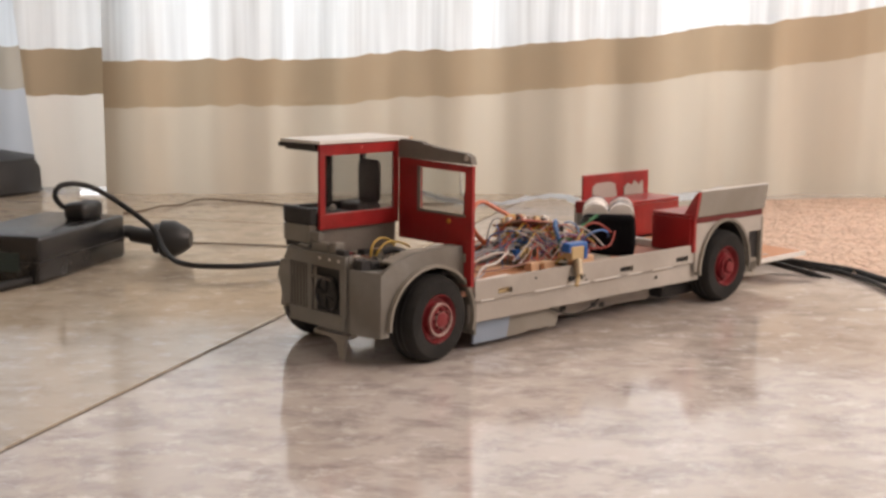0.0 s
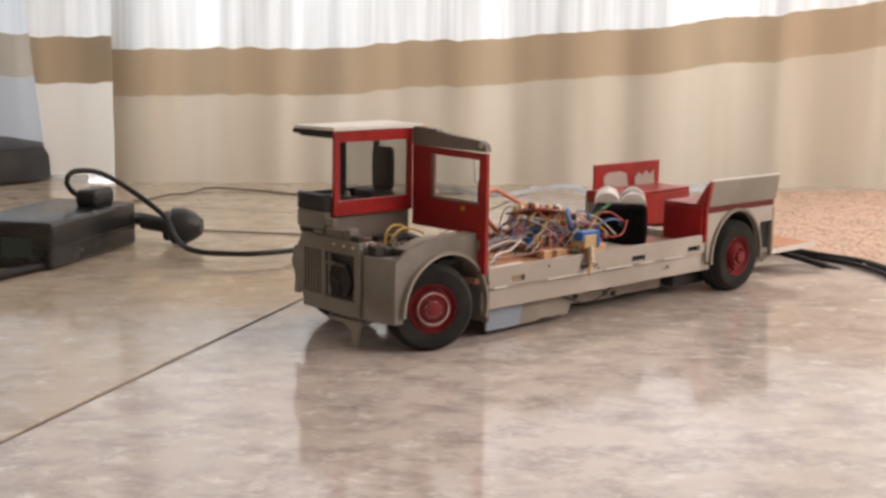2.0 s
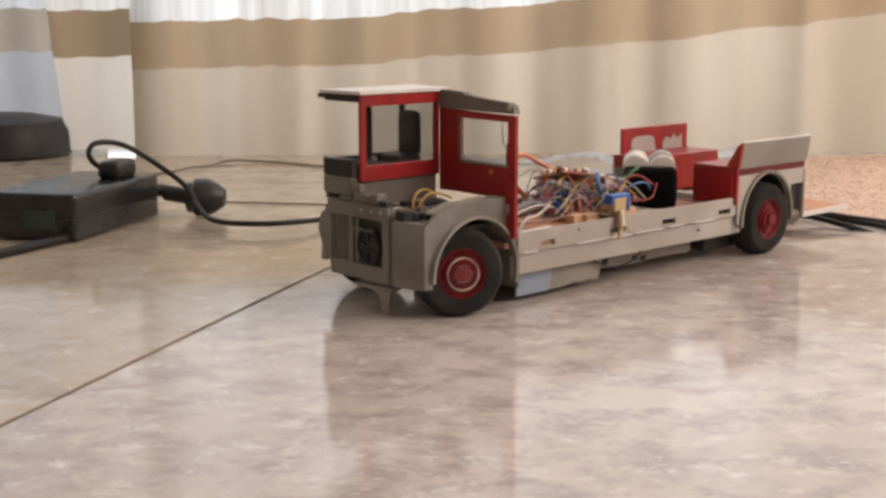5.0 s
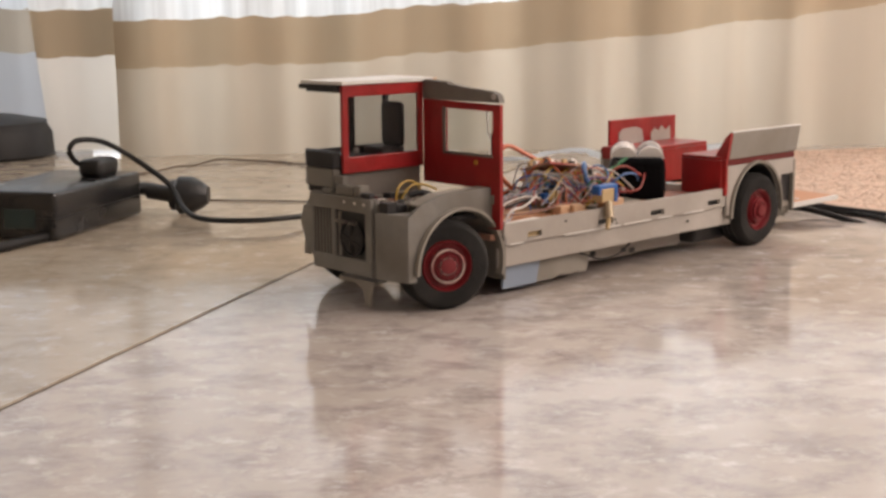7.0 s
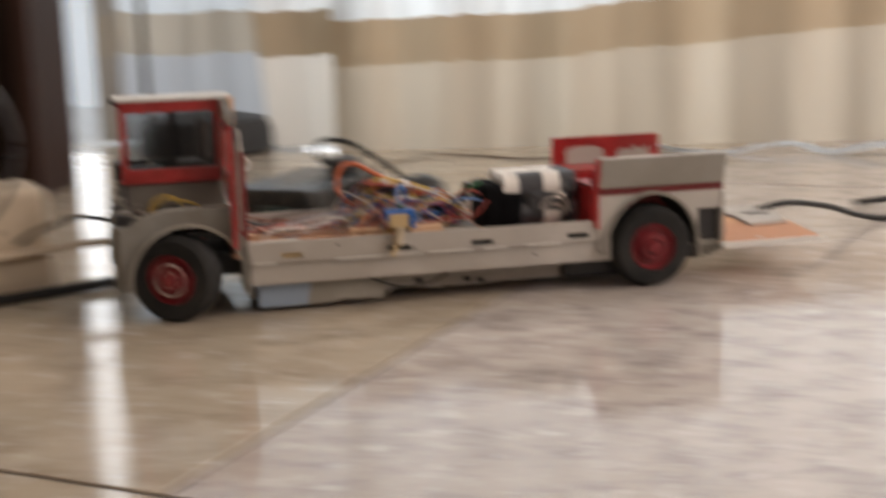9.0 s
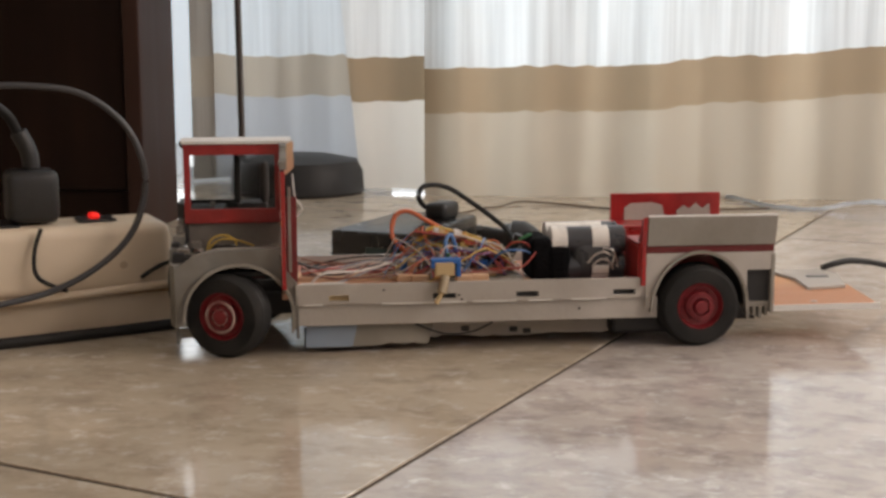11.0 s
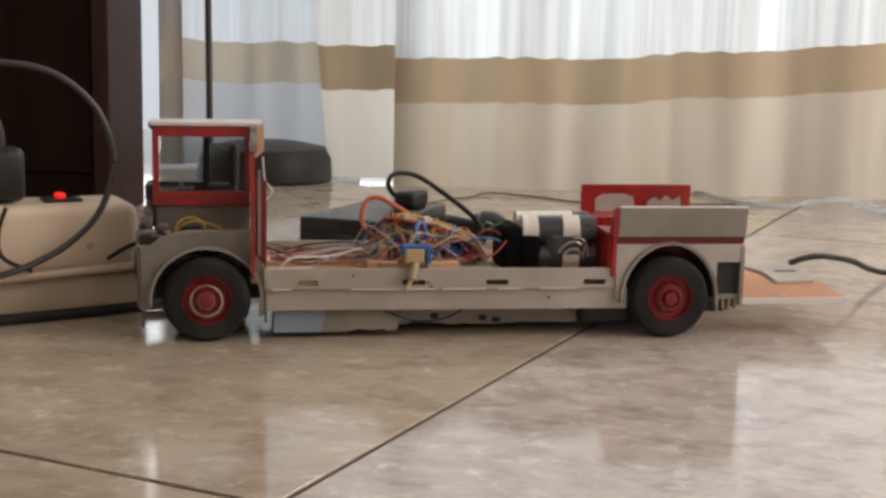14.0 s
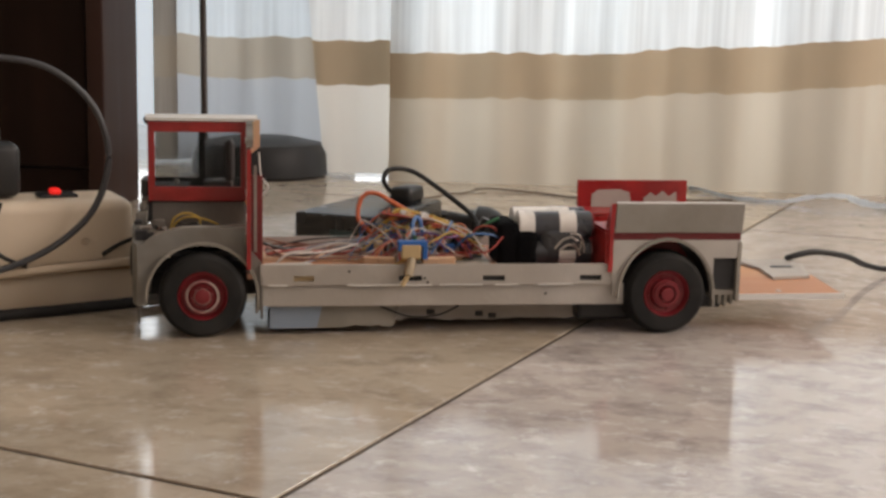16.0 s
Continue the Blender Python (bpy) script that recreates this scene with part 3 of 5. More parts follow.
def build_rug():
    """Low mottled rug: a sheet of uneven tufts on a woven back."""
    rnd = random.Random(4)
    poly = [(0.705, 0.235), (0.64, 0.165), (0.565, 0.08), (0.535, 0.0), (0.52, -0.09), (0.50, -0.26), (0.72, -0.40), (1.25, -0.30), (1.24, 0.08), (1.02, 0.255), (0.88, 0.325)]
    thing = empty("rug")
    part("backing", prism(poly, "z", 0.0, 0.004), RUG, thing)

    def inside(x, y):
        c = False
        for (x0, y0), (x1, y1) in zip(poly, poly[1:] + poly[:1]):
            if (y0 > y) != (y1 > y) and x < (x1 - x0) * (y - y0) / (y1 - y0) + x0:
                c = not c
        return c
    verts, faces = [], []
    step = 0.0068
    for i in range(int(0.78 / step)):
        for j in range(int(0.76 / step)):
            x, y = 0.49 + (i + rnd.uniform(-0.4, 0.4)) * step, -0.41 + (j + rnd.uniform(-0.4, 0.4)) * step
            if not inside(x, y):
                continue
            r, h = rnd.uniform(0.004, 0.0065), rnd.uniform(0.0008, 0.0024)
            k = len(verts)
            for q in range(5):
                an = q * math.tau / 5 + rnd.random()
                verts.append((x + r * math.cos(an), y + r * math.sin(an), 0.003))
            for q in range(5):
                an = q * math.tau / 5 + rnd.random()
                verts.append((x + 0.6 * r * math.cos(an), y + 0.6 * r * math.sin(an), 0.003 + h * 0.8))
            verts.append((x + rnd.uniform(-1, 1) * 0.002, y + rnd.uniform(-1, 1) * 0.002, 0.003 + h))
            for q in range(5):
                faces += [(k + q, k + (q + 1) % 5, k + 5 + (q + 1) % 5, k + 5 + q), (k + 5 + q, k + 5 + (q + 1) % 5, k + 10)]
    me = bpy.data.meshes.new("surface")
    me.from_pydata(verts, [], faces)
    me.materials.append(RUGTUFT)
    me.polygons.foreach_set("use_smooth", [True] * len(me.polygons))
    ob = new("surface", me)
    ob.parent = thing
    tagged(ob, "short uneven brown and cream tufts", kind="stuff")
    tagged(thing, "low pinkish-brown mottled rug by the curtain", "rug")


def tuft_material():
    m = material("rug_tufts", (0.52, 0.38, 0.295), 0.95, vary=0.14, scale=70, second=(0.60, 0.455, 0.36), mix_scale=28, bump=0.4, bump_scale=300)
    return m


RUGTUFT = tuft_material()
build_rug()


def build_plastic_strip():
    """A crumpled bluish-white plastic sheet on the tiles, narrow at one end."""
    rnd = random.Random(2)
    mid = smooth_line([(0.600, 0.720, 0.002), (0.640, 0.672, 0.002), (0.615, 0.565, 0.001), (0.636, 0.505, 0.001), (0.678, 0.484, 0.008), (0.712, 0.454, 0.010), (0.714, 0.405, 0.004), (0.745, 0.365, 0.012), (0.79, 0.330, 0.016), (0.88, 0.335, 0.014), (0.94, 0.36, 0.012)], 7)
    bm = bmesh.new()
    rows = []
    for i, p in enumerate(mid):
        d = (mid[min(i + 1, len(mid) - 1)] - mid[max(i - 1, 0)]).normalized()
        s = Vector((-d.y, d.x, 0)).normalized()
        w = 0.0022 + 0.045 * max(0.0, min(i / len(mid) - 0.38, 0.35)) + 0.02 * max(0.0, min(i / len(mid) - 0.45, 0.3))
        rows.append([bm.verts.new(p + s * w * k + Vector((0, 0, (1 - abs(k)) * 0.004 + rnd.uniform(0, 0.002) - (0.002 if abs(k) == 1 else 0)))) for k in (-1, -0.4, 0.3, 1)])
    for a, b in zip(rows, rows[1:]):
        for k in range(3):
            bm.faces.new((a[k], a[k + 1], b[k + 1], b[k]))
    bmesh.ops.solidify(bm, geom=bm.faces[:], thickness=0.0012)
    tagged(link("plastic_sheet", bm, BLUEWHITE, smooth=True), "crumpled glossy bluish-white plastic sheet lying on the tiles", "plastic sheet")


build_plastic_strip()


def build_power_strip():
    """Cream extension block with a lit red rocker, a plug and its cords."""
    m = Matrix.Translation(STRIP) @ Matrix.Rotation(radians(STRIP_TURN), 4, "Z")
    thing = empty("power_strip", m)
    L = 0.30
    part("lower_body", box(-L, 0, 0.004, 0.064, 0.0, 0.030, 0.004, seg=3), CREAM, thing, smooth=True)
    part("upper_body", box(-L, -0.002, 0.0, 0.068, 0.0305, 0.083, 0.009, seg=4), CREAM, thing, "cream plastic upper body", smooth=True)
    # darker tan strip paints the shade in the joint between the bodies
    part("groove", box(-L + 0.004, -0.006, 0.001, 0.066, 0.029, 0.0315, 0), material("tan_groove_shade", (0.30, 0.20, 0.12), 0.8), thing)
    part("switch_frame", box(-0.068, -0.040, 0.020, 0.044, 0.082, 0.0855, 0.001), BLACK, thing, "black switch frame")
    bm = box(-0.0595, -0.0515, 0.024, 0.036, 0.085, 0.0895, 0.002)
    part("rocker", bm, glow_material("lit_red_rocker", (0.85, 0.02, 0.015), 0.75), thing, "red rocker switch glowing")
    part("screw", rod((-0.040, -0.0008, 0.052), (-0.040, 0.002, 0.052), 0.003, 12), material("dull_screw", (0.42, 0.33, 0.24), 0.5), thing, smooth=True)
    for x in (-0.13, -0.20, -0.26):
        part("socket", box(x - 0.018, x + 0.018, 0.014, 0.050, 0.0825, 0.0850, 0.002), BLACK, thing, "black socket face")
    tagged(thing, "cream power strip with a glowing red switch on the tiles", "power strip")
    pm = m @ Matrix.Translation((-0.100, 0.032, 0.085))
    plug = empty("plug", pm)
    part("body", box(-0.020, 0.018, -0.016, 0.016, 0.0, 0.040, 0.006, seg=3), BLACK, plug, "black moulded body", smooth=True)
    part("neck", tube([(0, 0, 0.036), (-0.001, 0, 0.052), (-0.008, 0, 0.068)], 0.0065, 10), BLACK, plug, smooth=True)
    tagged(plug, "black mains plug pushed into the power strip", "plug")
    q = lambda x, y, z: tuple(m @ Vector((x, y, z)))
    cord("cable", [q(-0.108, 0.032, 0.150), q(-0.116, 0.026, 0.166), q(-0.135, 0.015, 0.178), q(-0.17, 0.00, 0.185), q(-0.22, -0.01, 0.17)], 0.0038, CABLE, "black cord rising from the plug")
    cord("cable", [q(-0.20, 0.03, 0.172), q(-0.150, 0.00, 0.186), q(-0.112, -0.012, 0.189), q(-0.070, -0.018, 0.183), q(-0.040, -0.021, 0.160), q(-0.027, -0.022, 0.130), q(-0.028, -0.022, 0.103),
                   q(-0.040, -0.022, 0.076), q(-0.066, -0.023, 0.054), q(-0.100, -0.026, 0.040), q(-0.14, -0.032, 0.034), q(-0.22, -0.05, 0.025)], 0.0024, material("dark_grey_cable", (0.040, 0.040, 0.044), 0.4),
         "thick dark grey cord in a wide loop before the cabinet")
    cord("cable", [q(-0.100, -0.004, 0.084), q(-0.106, -0.006, 0.066), q(-0.104, -0.008, 0.048), q(-0.084, -0.010, 0.037)], 0.0016, CABLE, "thin black lead hanging over the power strip")
    cord("cable", [q(-0.028, -0.004, 0.042), q(-0.01, -0.006, 0.052), q(0.02, -0.006, 0.058), q(0.05, -0.004, 0.05)], 0.0016, CABLE, "thin black lead beside the power strip")
    cord("cable", [q(-0.30, -0.030, 0.0045), q(-0.20, -0.028, 0.0045), q(-0.10, -0.020, 0.0045), q(-0.02, -0.010, 0.0045), q(0.06, 0.010, 0.0045), q(0.15, 0.06, 0.0045), q(0.25, 0.12, 0.0045)], 0.0042, CABLE,
         "thick black cord on the tiles before the power strip")
    cord("cable", [q(-0.30, -0.012, 0.033), q(-0.15, -0.006, 0.030), q(-0.05, -0.005, 0.034), q(0.03, -0.002, 0.037), q(0.08, 0.01, 0.035)], 0.0032, CREAM, "cream cord along the power strip")


build_power_strip()


# ---------------------------------------------------------------- the model truck, front towards -x, its left side towards -y
truck = tagged(empty("model_truck"), "half-built red and grey card model truck with bare wiring", "model truck")
YS = -0.065                                          # outer side of the boards


def wheel(name, front):
    hub = empty(name)
    hub.parent = truck
    R, W = 0.0298, 0.0115
    tyre = lathe([(0.0171, -W), (0.0215, -W - 0.0008), (0.0265, -W - 0.0004), (0.0288, -W + 0.0022), (R, -W + 0.006), (R, W - 0.006), (0.0288, W - 0.0022),
                  (0.0265, W), (0.0171, W), (0.0166, 0.0)], 56, closed=True)
    ob = part("tyre", tyre, RUBBER, hub, "black rubber tyre", smooth=True)
    for y in (-0.0045, 0.0, 0.0045):
        part("tread_groove", lathe([(R + 0.0002, y - 0.0007), (R + 0.0005, y), (R + 0.0002, y + 0.0007)], 48), BLACK, ob, smooth=True)
    rim = lathe([(0.0172, -W + 0.001), (0.0164, -W - 0.0004), (0.0154, -W + 0.0008), (0.0145, -W + 0.0042), (0.0110, -W + 0.0048), (0.0102, -W + 0.001), (0.0, -W + 0.001)], 48)
    lathe([(0.0172, W - 0.001), (0.015, W - 0.004), (0.0, W - 0.004)], 32, rim)
    ob = part("rim", rim, RIM, hub, "dark red wheel rim", smooth=True)
    if front:
        part("hub_ring", lathe([(0.0115, -W - 0.0004), (0.0114, -W - 0.0020), (0.0102, -W - 0.0022), (0.0100, -W - 0.0004)], 40, closed=True), RINGMAT, ob, "worn pinkish-silver hub ring", smooth=True)
        part("hub_cap", lathe([(0.0092, -W), (0.0080, -W - 0.0016), (0.0060, -W - 0.0010), (0.0050, -W - 0.0030), (0.0030, -W - 0.0036), (0.0, -W - 0.0036)], 28), RIM, ob, smooth=True)
        part("hub_circle", lathe([(0.0060, -W - 0.0011), (0.0058, -W - 0.0024), (0.0052, -W - 0.0024), (0.0050, -W - 0.0011)], 28, closed=True), RINGMAT, ob, smooth=True)
        n, rr = 8, 0.0066
    else:
        part("hub_ring", lathe([(0.0086, -W + 0.0008), (0.0086, -W - 0.0012), (0.0070, -W - 0.0014), (0.0068, -W + 0.0008)], 40, closed=True), RIM, ob, smooth=True)
        part("hub_cap", lathe([(0.0055, -W + 0.0008), (0.0045, -W - 0.0030), (0.0, -W - 0.0036)], 24), RIM, ob, smooth=True)
        n, rr = 8, 0.0118
    for i in range(n):
        an = i * math.tau / n
        c = Vector((rr * math.cos(an), 0, rr * math.sin(an)))
        y = -W - 0.0026 if front else -W + 0.0042
        part("nut", rod(c + Vector((0, y + 0.0016, 0)), c + Vector((0, y - 0.0012, 0)), 0.0009, 6), DEEPRED if front else RIM, ob)
    return hub


front_left, front_right = wheel("front_wheel", True), wheel("front_wheel", True)
rear_left, rear_right = wheel("rear_wheel", False), wheel("rear_wheel", False)
part("front_axle", rod((0, -0.036, 0.030), (0, 0.036, 0.030), 0.003), CHROME, truck, "steel axle rod", smooth=True)
part("rear_axle", rod((0.3305, -0.055, 0.030), (0.3305, 0.055, 0.030), 0.004), CHROME, truck, "steel axle rod", smooth=True)


def arc(cx, cz, r, a0, a1, n=18, tall=1.0):
    return [(cx + r * math.cos(radians(a0 + (a1 - a0) * i / n)), cz + r * tall * math.sin(radians(a0 + (a1 - a0) * i / n))) for i in range(n + 1)]


def build_chassis():
    part("deck", box(0.030, 0.300, -0.0615, 0.0615, 0.0405, 0.0445, 0.0006), PINKPLY, truck, "pinkish plywood deck")
    part("deck_strip", box(0.040, 0.215, -0.060, -0.030, 0.0448, 0.0470, 0.0005), PLY, truck, "orange plywood strip")
    part("deck_strip", prism([(0.036, -0.022), (0.158, -0.030), (0.160, -0.006), (0.036, 0.004)], "z", 0.0450, 0.0490), TANTAPE, truck, "pale tan wooden strip on the deck")
    # near side: upper board with four slots, lower board a little further in
    slots = [(0.0625, 0.0765), (0.136, 0.1525), (0.1960, 0.2121), (0.2670, 0.2829)]
    for side in (-1, 1):
        y0, y1 = (YS, YS + 0.0028) if side < 0 else (-YS - 0.0028, -YS)
        zs0, zs1, zt, zb = 0.0392, 0.0432, 0.0512, 0.0368
        bm = bmesh.new()
        xs = [0.0395] + [v for s in slots for v in s] + [0.297]
        zz = [zb, zs0, zs1, zt]
        for yv in (y0, y1):
            grid = [[bm.verts.new((x, yv, z)) for z in zz] for x in xs]
            for i in range(len(xs) - 1):
                for j in range(3):
                    if not (j == 1 and i % 2 == 1):
                        bm.faces.new((grid[i][j], grid[i + 1][j], grid[i + 1][j + 1], grid[i][j + 1]))
        bm.verts.ensure_lookup_table()
        y_in = bm.verts[0].co.y
        rim = [e for e in bm.edges if e.is_boundary and e.verts[0].co.y == y_in]
        twin = {(round(v.co.x, 5), round(v.co.z, 5)): v for v in bm.verts if v.co.y != y_in}
        for e in rim:
            a, b = e.verts
            bm.faces.new((a, b, twin[round(b.co.x, 5), round(b.co.z, 5)], twin[round(a.co.x, 5), round(a.co.z, 5)]))
        board = part("upper_side_board", bm, PALECARD, truck, "pale grey card board with four slots")
        for a, b in slots:
            part("slot_backing", box(a - 0.001, b + 0.001, y1 + 0.0004 if side < 0 else y0 - 0.0016, y1 + 0.0016 if side < 0 else y0 - 0.0004, zs0 - 0.001, zs1 + 0.001, 0), TANPART if a < 0.07 else BLACK, board)
        yo = 0.0022 if side < 0 else -0.0022
        part("lower_side_board", box(0.0365, 0.3005, y0 + yo, y1 + yo, 0.0212, 0.0366, 0.0005), PALECARD, truck, "pale grey lower board")
    for a, b in ((0.100, 0.160), (0.165, 0.196), (0.205, 0.222), (0.236, 0.262), (0.045, 0.058)):
        part("torn_edge", box(a, b, YS - 0.0006, YS - 0.0001, 0.0362, 0.0371, 0), WHITECARD, truck)
    part("torn_flap", prism([(0.0400, 0.0500), (0.0560, 0.0502), (0.0760, 0.0518), (0.0700, 0.0528), (0.0420, 0.0520)], "y", YS + 0.0006, YS + 0.0014), WHITECARD, truck, "torn pale card flap on the board's top")
    for x, z in ((0.1545, 0.0415), (0.1565, 0.0385), (0.1010, 0.0465), (0.2420, 0.0300)):
        part("pin_hole", rod((x, YS - 0.0004, z), (x, YS + 0.001, z), 0.0009, 8), BLACK, truck)
    # underbody plates with ragged foot; the bluish piece paints reflected window light
    rnd = random.Random(11)
    for y0, y1, a0, a1, mat in ((-0.0575, -0.0555, 0.046, 0.079, SHEENCARD), (-0.0560, -0.0540, 0.0792, 0.134, CARD), (-0.0360, -0.0340, 0.1345, 0.2715, PALECARD), (0.050, 0.052, 0.046, 0.2715, CARD)):
        xs = [a0 + i * (a1 - a0) / 22 for i in range(23)]
        foot = [(x, 0.0045 + (rnd.uniform(0.0, 0.0024) if x > 0.10 else 0.0)) for x in xs]
        part("under_plate", prism(foot + [(a1 + 0.004, 0.022), (a0, 0.022)], "y", y0, y1), mat, truck, "under-plate with a ragged edge, bluish window reflection put into its colour" if mat is SHEENCARD else "grey card under-plate with a ragged edge")
    for x, z in ((0.196, 0.0075), (0.206, 0.0060), (0.243, 0.0155), (0.160, 0.0090)):
        part("dark_patch", box(x, x + 0.006, -0.0372, -0.0362, z, z + 0.004, 0.0008), BLACK, truck)
    part("under_wire", tube([(0.124, -0.0585, 0.0200), (0.145, -0.0590, 0.0125), (0.165, -0.0590, 0.0135), (0.180, -0.0585, 0.0200)], 0.0007, 6), CABLE, truck, smooth=True)
    part("black_block", box(0.270, 0.314, -0.050, 0.050, 0.0065, 0.0240, 0.003), BLACK, truck, "black block between the rear wheels")
    part("chassis_rail", box(-0.045, 0.375, -0.030, -0.026, 0.024, 0.040, 0.0008), DARKGREY, truck)
    part("chassis_rail", box(-0.045, 0.375, 0.026, 0.030, 0.024, 0.040, 0.0008), DARKGREY, truck)
    # tail flap
    part("tail_board", prism([(0.3870, -0.056), (0.4716, -0.0556), (0.4815, 0.018), (0.4780, 0.075), (0.3870, 0.075)], "z", 0.0235, 0.0262), PLY, truck, "orange plywood tail flap with a pale edge")
    part("tail_edge", prism([(0.386, -0.0572), (0.4735, -0.0568), (0.4730, -0.0550), (0.386, -0.0556)], "z", 0.0225, 0.0266), WHITECARD, truck)
    part("tail_plate", prism([(0.4405, 0.000), (0.4735, 0.006), (0.488, 0.055), (0.482, 0.082), (0.436, 0.082), (0.446, 0.042)], "z", 0.0264, 0.0285), PALECARD, truck, "pale card plate on the tail flap")
    # black strip laid on the plate paints the slot's dark inside
    part("tail_slot_shade", box(0.4575, 0.4750, 0.0425, 0.0490, 0.0284, 0.0290, 0), BLACK, truck)
    part("tail_screw", rod((0.4268, -0.044, 0.026), (0.4268, -0.044, 0.0268), 0.0022, 10), CHROME, truck)


build_chassis()


TALL = 1.14                                          # the rear arches are a little taller than wide


def build_rear_body():
    for side in (-1, 1):
        s = side
        yo = 0.0665
        def yy(a, b):
            return (min(a * s, b * s), max(a * s, b * s))
        # wheel-arch panel
        arch = arc(0.3305, 0.029, 0.0345, 178, 2, 18, TALL)
        poly = [(0.2960, 0.0290)] + arch[0:] + [(0.3660, 0.0290), (0.3660, 0.0556), (0.3860, 0.0556), (0.3860, 0.0688), (0.2905, 0.0688), (0.2905, 0.0460), (0.2905, 0.0290)]
        part("arch_panel", prism(poly, "y", *yy(0.0642, 0.0664)), PALECARD, truck, "pale grey rear wheel-arch panel")
        bm = prism(arc(0.3305, 0.029, 0.0366, 184, -4, 18, TALL) + arc(0.3305, 0.029, 0.0346, -4, 184, 18, TALL), "y", *yy(0.0560, 0.0690))
        part("arch_rim", bm, CARD, truck, "thin grey arch rim", smooth=True)
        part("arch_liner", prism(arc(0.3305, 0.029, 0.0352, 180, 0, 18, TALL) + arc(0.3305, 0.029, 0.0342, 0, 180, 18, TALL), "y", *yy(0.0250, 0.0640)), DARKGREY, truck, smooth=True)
        part("stripe", box(0.2905, 0.3858, *yy(0.0640, 0.0660), 0.0690, 0.0742, 0.0003), DEEPRED, truck, "dark red stripe")
        if s < 0:
            lean = Matrix.Translation((0, -0.0660, 0.0744)) @ Matrix.Rotation(radians(9), 4, "X") @ Matrix.Translation((0, 0.0660, -0.0744))
            bm = box(0.2905, 0.3862, *yy(0.0650, 0.0676), 0.0744, 0.0962, 0.0006)
            bm.transform(lean)
            ob = part("side_panel", bm, CARD, truck, "grey side panel leaning outwards with a pale top edge")
            bm = box(0.2907, 0.3860, *yy(0.0652, 0.0674), 0.0963, 0.0969, 0)
            bm.transform(lean)
            part("panel_edge", bm, WHITECARD, ob)
            bm = box(0.2910, 0.3858, *yy(0.0630, 0.0648), 0.0750, 0.0950, 0.0004)
            bm.transform(lean)
            part("inner_face", bm, RED, truck)
            bm = prism([(0.0560, 0.0744), (0.0640, 0.0930), (0.0676, 0.0962), (0.0676, 0.0744)], "x", 0.2868, 0.2900)
            bm.transform(Matrix.Scale(-1, 4, (0, 1, 0)))
            bm.transform(lean)
            part("gusset", bm, RED, truck, "pointed red corner piece")
            part("corner_post", box(0.2868, 0.2902, *yy(0.0600, 0.0672), 0.0455, 0.0742, 0.0006), RED, truck, "red corner post")
        else:
            ob = part("side_panel", box(0.2950, 0.3868, *yy(0.0600, 0.0626), 0.0480, 0.0980, 0.0006), RED, truck, "red side panel with bare card patches")
            part("bare_patch", prism([(0.3065, 0.070), (0.3065, 0.0865), (0.312, 0.0900), (0.330, 0.0905), (0.338, 0.0880), (0.342, 0.070)], "y", 0.0592, 0.0599), PALECARD, ob, "bare grey card patch")
            part("bare_patch", prism([(0.352, 0.072), (0.350, 0.0835), (0.356, 0.0880), (0.3605, 0.0850), (0.366, 0.0895), (0.3715, 0.0850), (0.3775, 0.0890), (0.379, 0.072)], "y", 0.0592, 0.0599), PALECARD, ob)
            part("bare_patch", box(0.298, 0.384, 0.0627, 0.0632, 0.055, 0.090, 0), PALECARD, ob)
        # wheel boxes with red fronts
        d = (0.0250, 0.0640) if s < 0 else (0.0230, 0.0590)
        part("box_front", box(0.2850, 0.2885, *yy(*d), 0.0455, 0.0735, 0.0006), RED if s < 0 else CARD, truck, "red painted front of the wheel box" if s < 0 else "")
        part("box_top", box(0.2850, 0.3850, *yy(*d), 0.0737, 0.0765, 0.0008), RED, truck, "red painted wheel-box top")
        part("box_inner", box(0.2890, 0.3850, *yy(d[0], d[0] + 0.0022), 0.0455, 0.0735, 0.0004), RED, truck)
        # dark board added to stop light showing through behind the wheel
        part("light_stop_board", box(0.2960, 0.3850, *yy(0.0310, 0.0330), 0.0120, 0.0450, 0.0004), DARKGREY, truck)
        if s > 0:
            part("front_band", box(0.2838, 0.2848, *yy(*d), 0.0660, 0.0765, 0.0003), RED, truck)
            part("front_band", box(0.2838, 0.2848, *yy(*d), 0.0475, 0.0530, 0.0003), DEEPRED, truck)
        # dark locker behind the wheel and its bracket
        part("locker", box(0.3665, 0.3845, *yy(0.040, 0.0630), 0.0320, 0.0552, 0.0006), DARKGREY, truck, "dark locker behind the wheel")
        part("tail_post", box(0.3838, 0.3868, *yy(0.0560, 0.0668), 0.0235, 0.0672, 0.0005), CARD, truck)
        bm = box(0.3660, 0.3850, *yy(0.0560, 0.0640), 0.0275, 0.0315, 0.0004)
        for k in range(4):
            box(0.3675 + k * 0.0045, 0.3695 + k * 0.0045, *yy(0.0570, 0.0640), 0.0190 + 0.002 * (k % 2), 0.0276, 0.0003, bm)
        part("bracket", bm, CARD, truck, "small grey toothed bracket")
    part("rear_floor", box(0.300, 0.386, -0.024, 0.0225, 0.0405, 0.0435, 0.0004), PLY, truck)
    part("cross_board", box(0.2905, 0.2990, -0.024, 0.022, 0.0440, 0.0500, 0.0005), WHITECARD, truck)


build_rear_body()


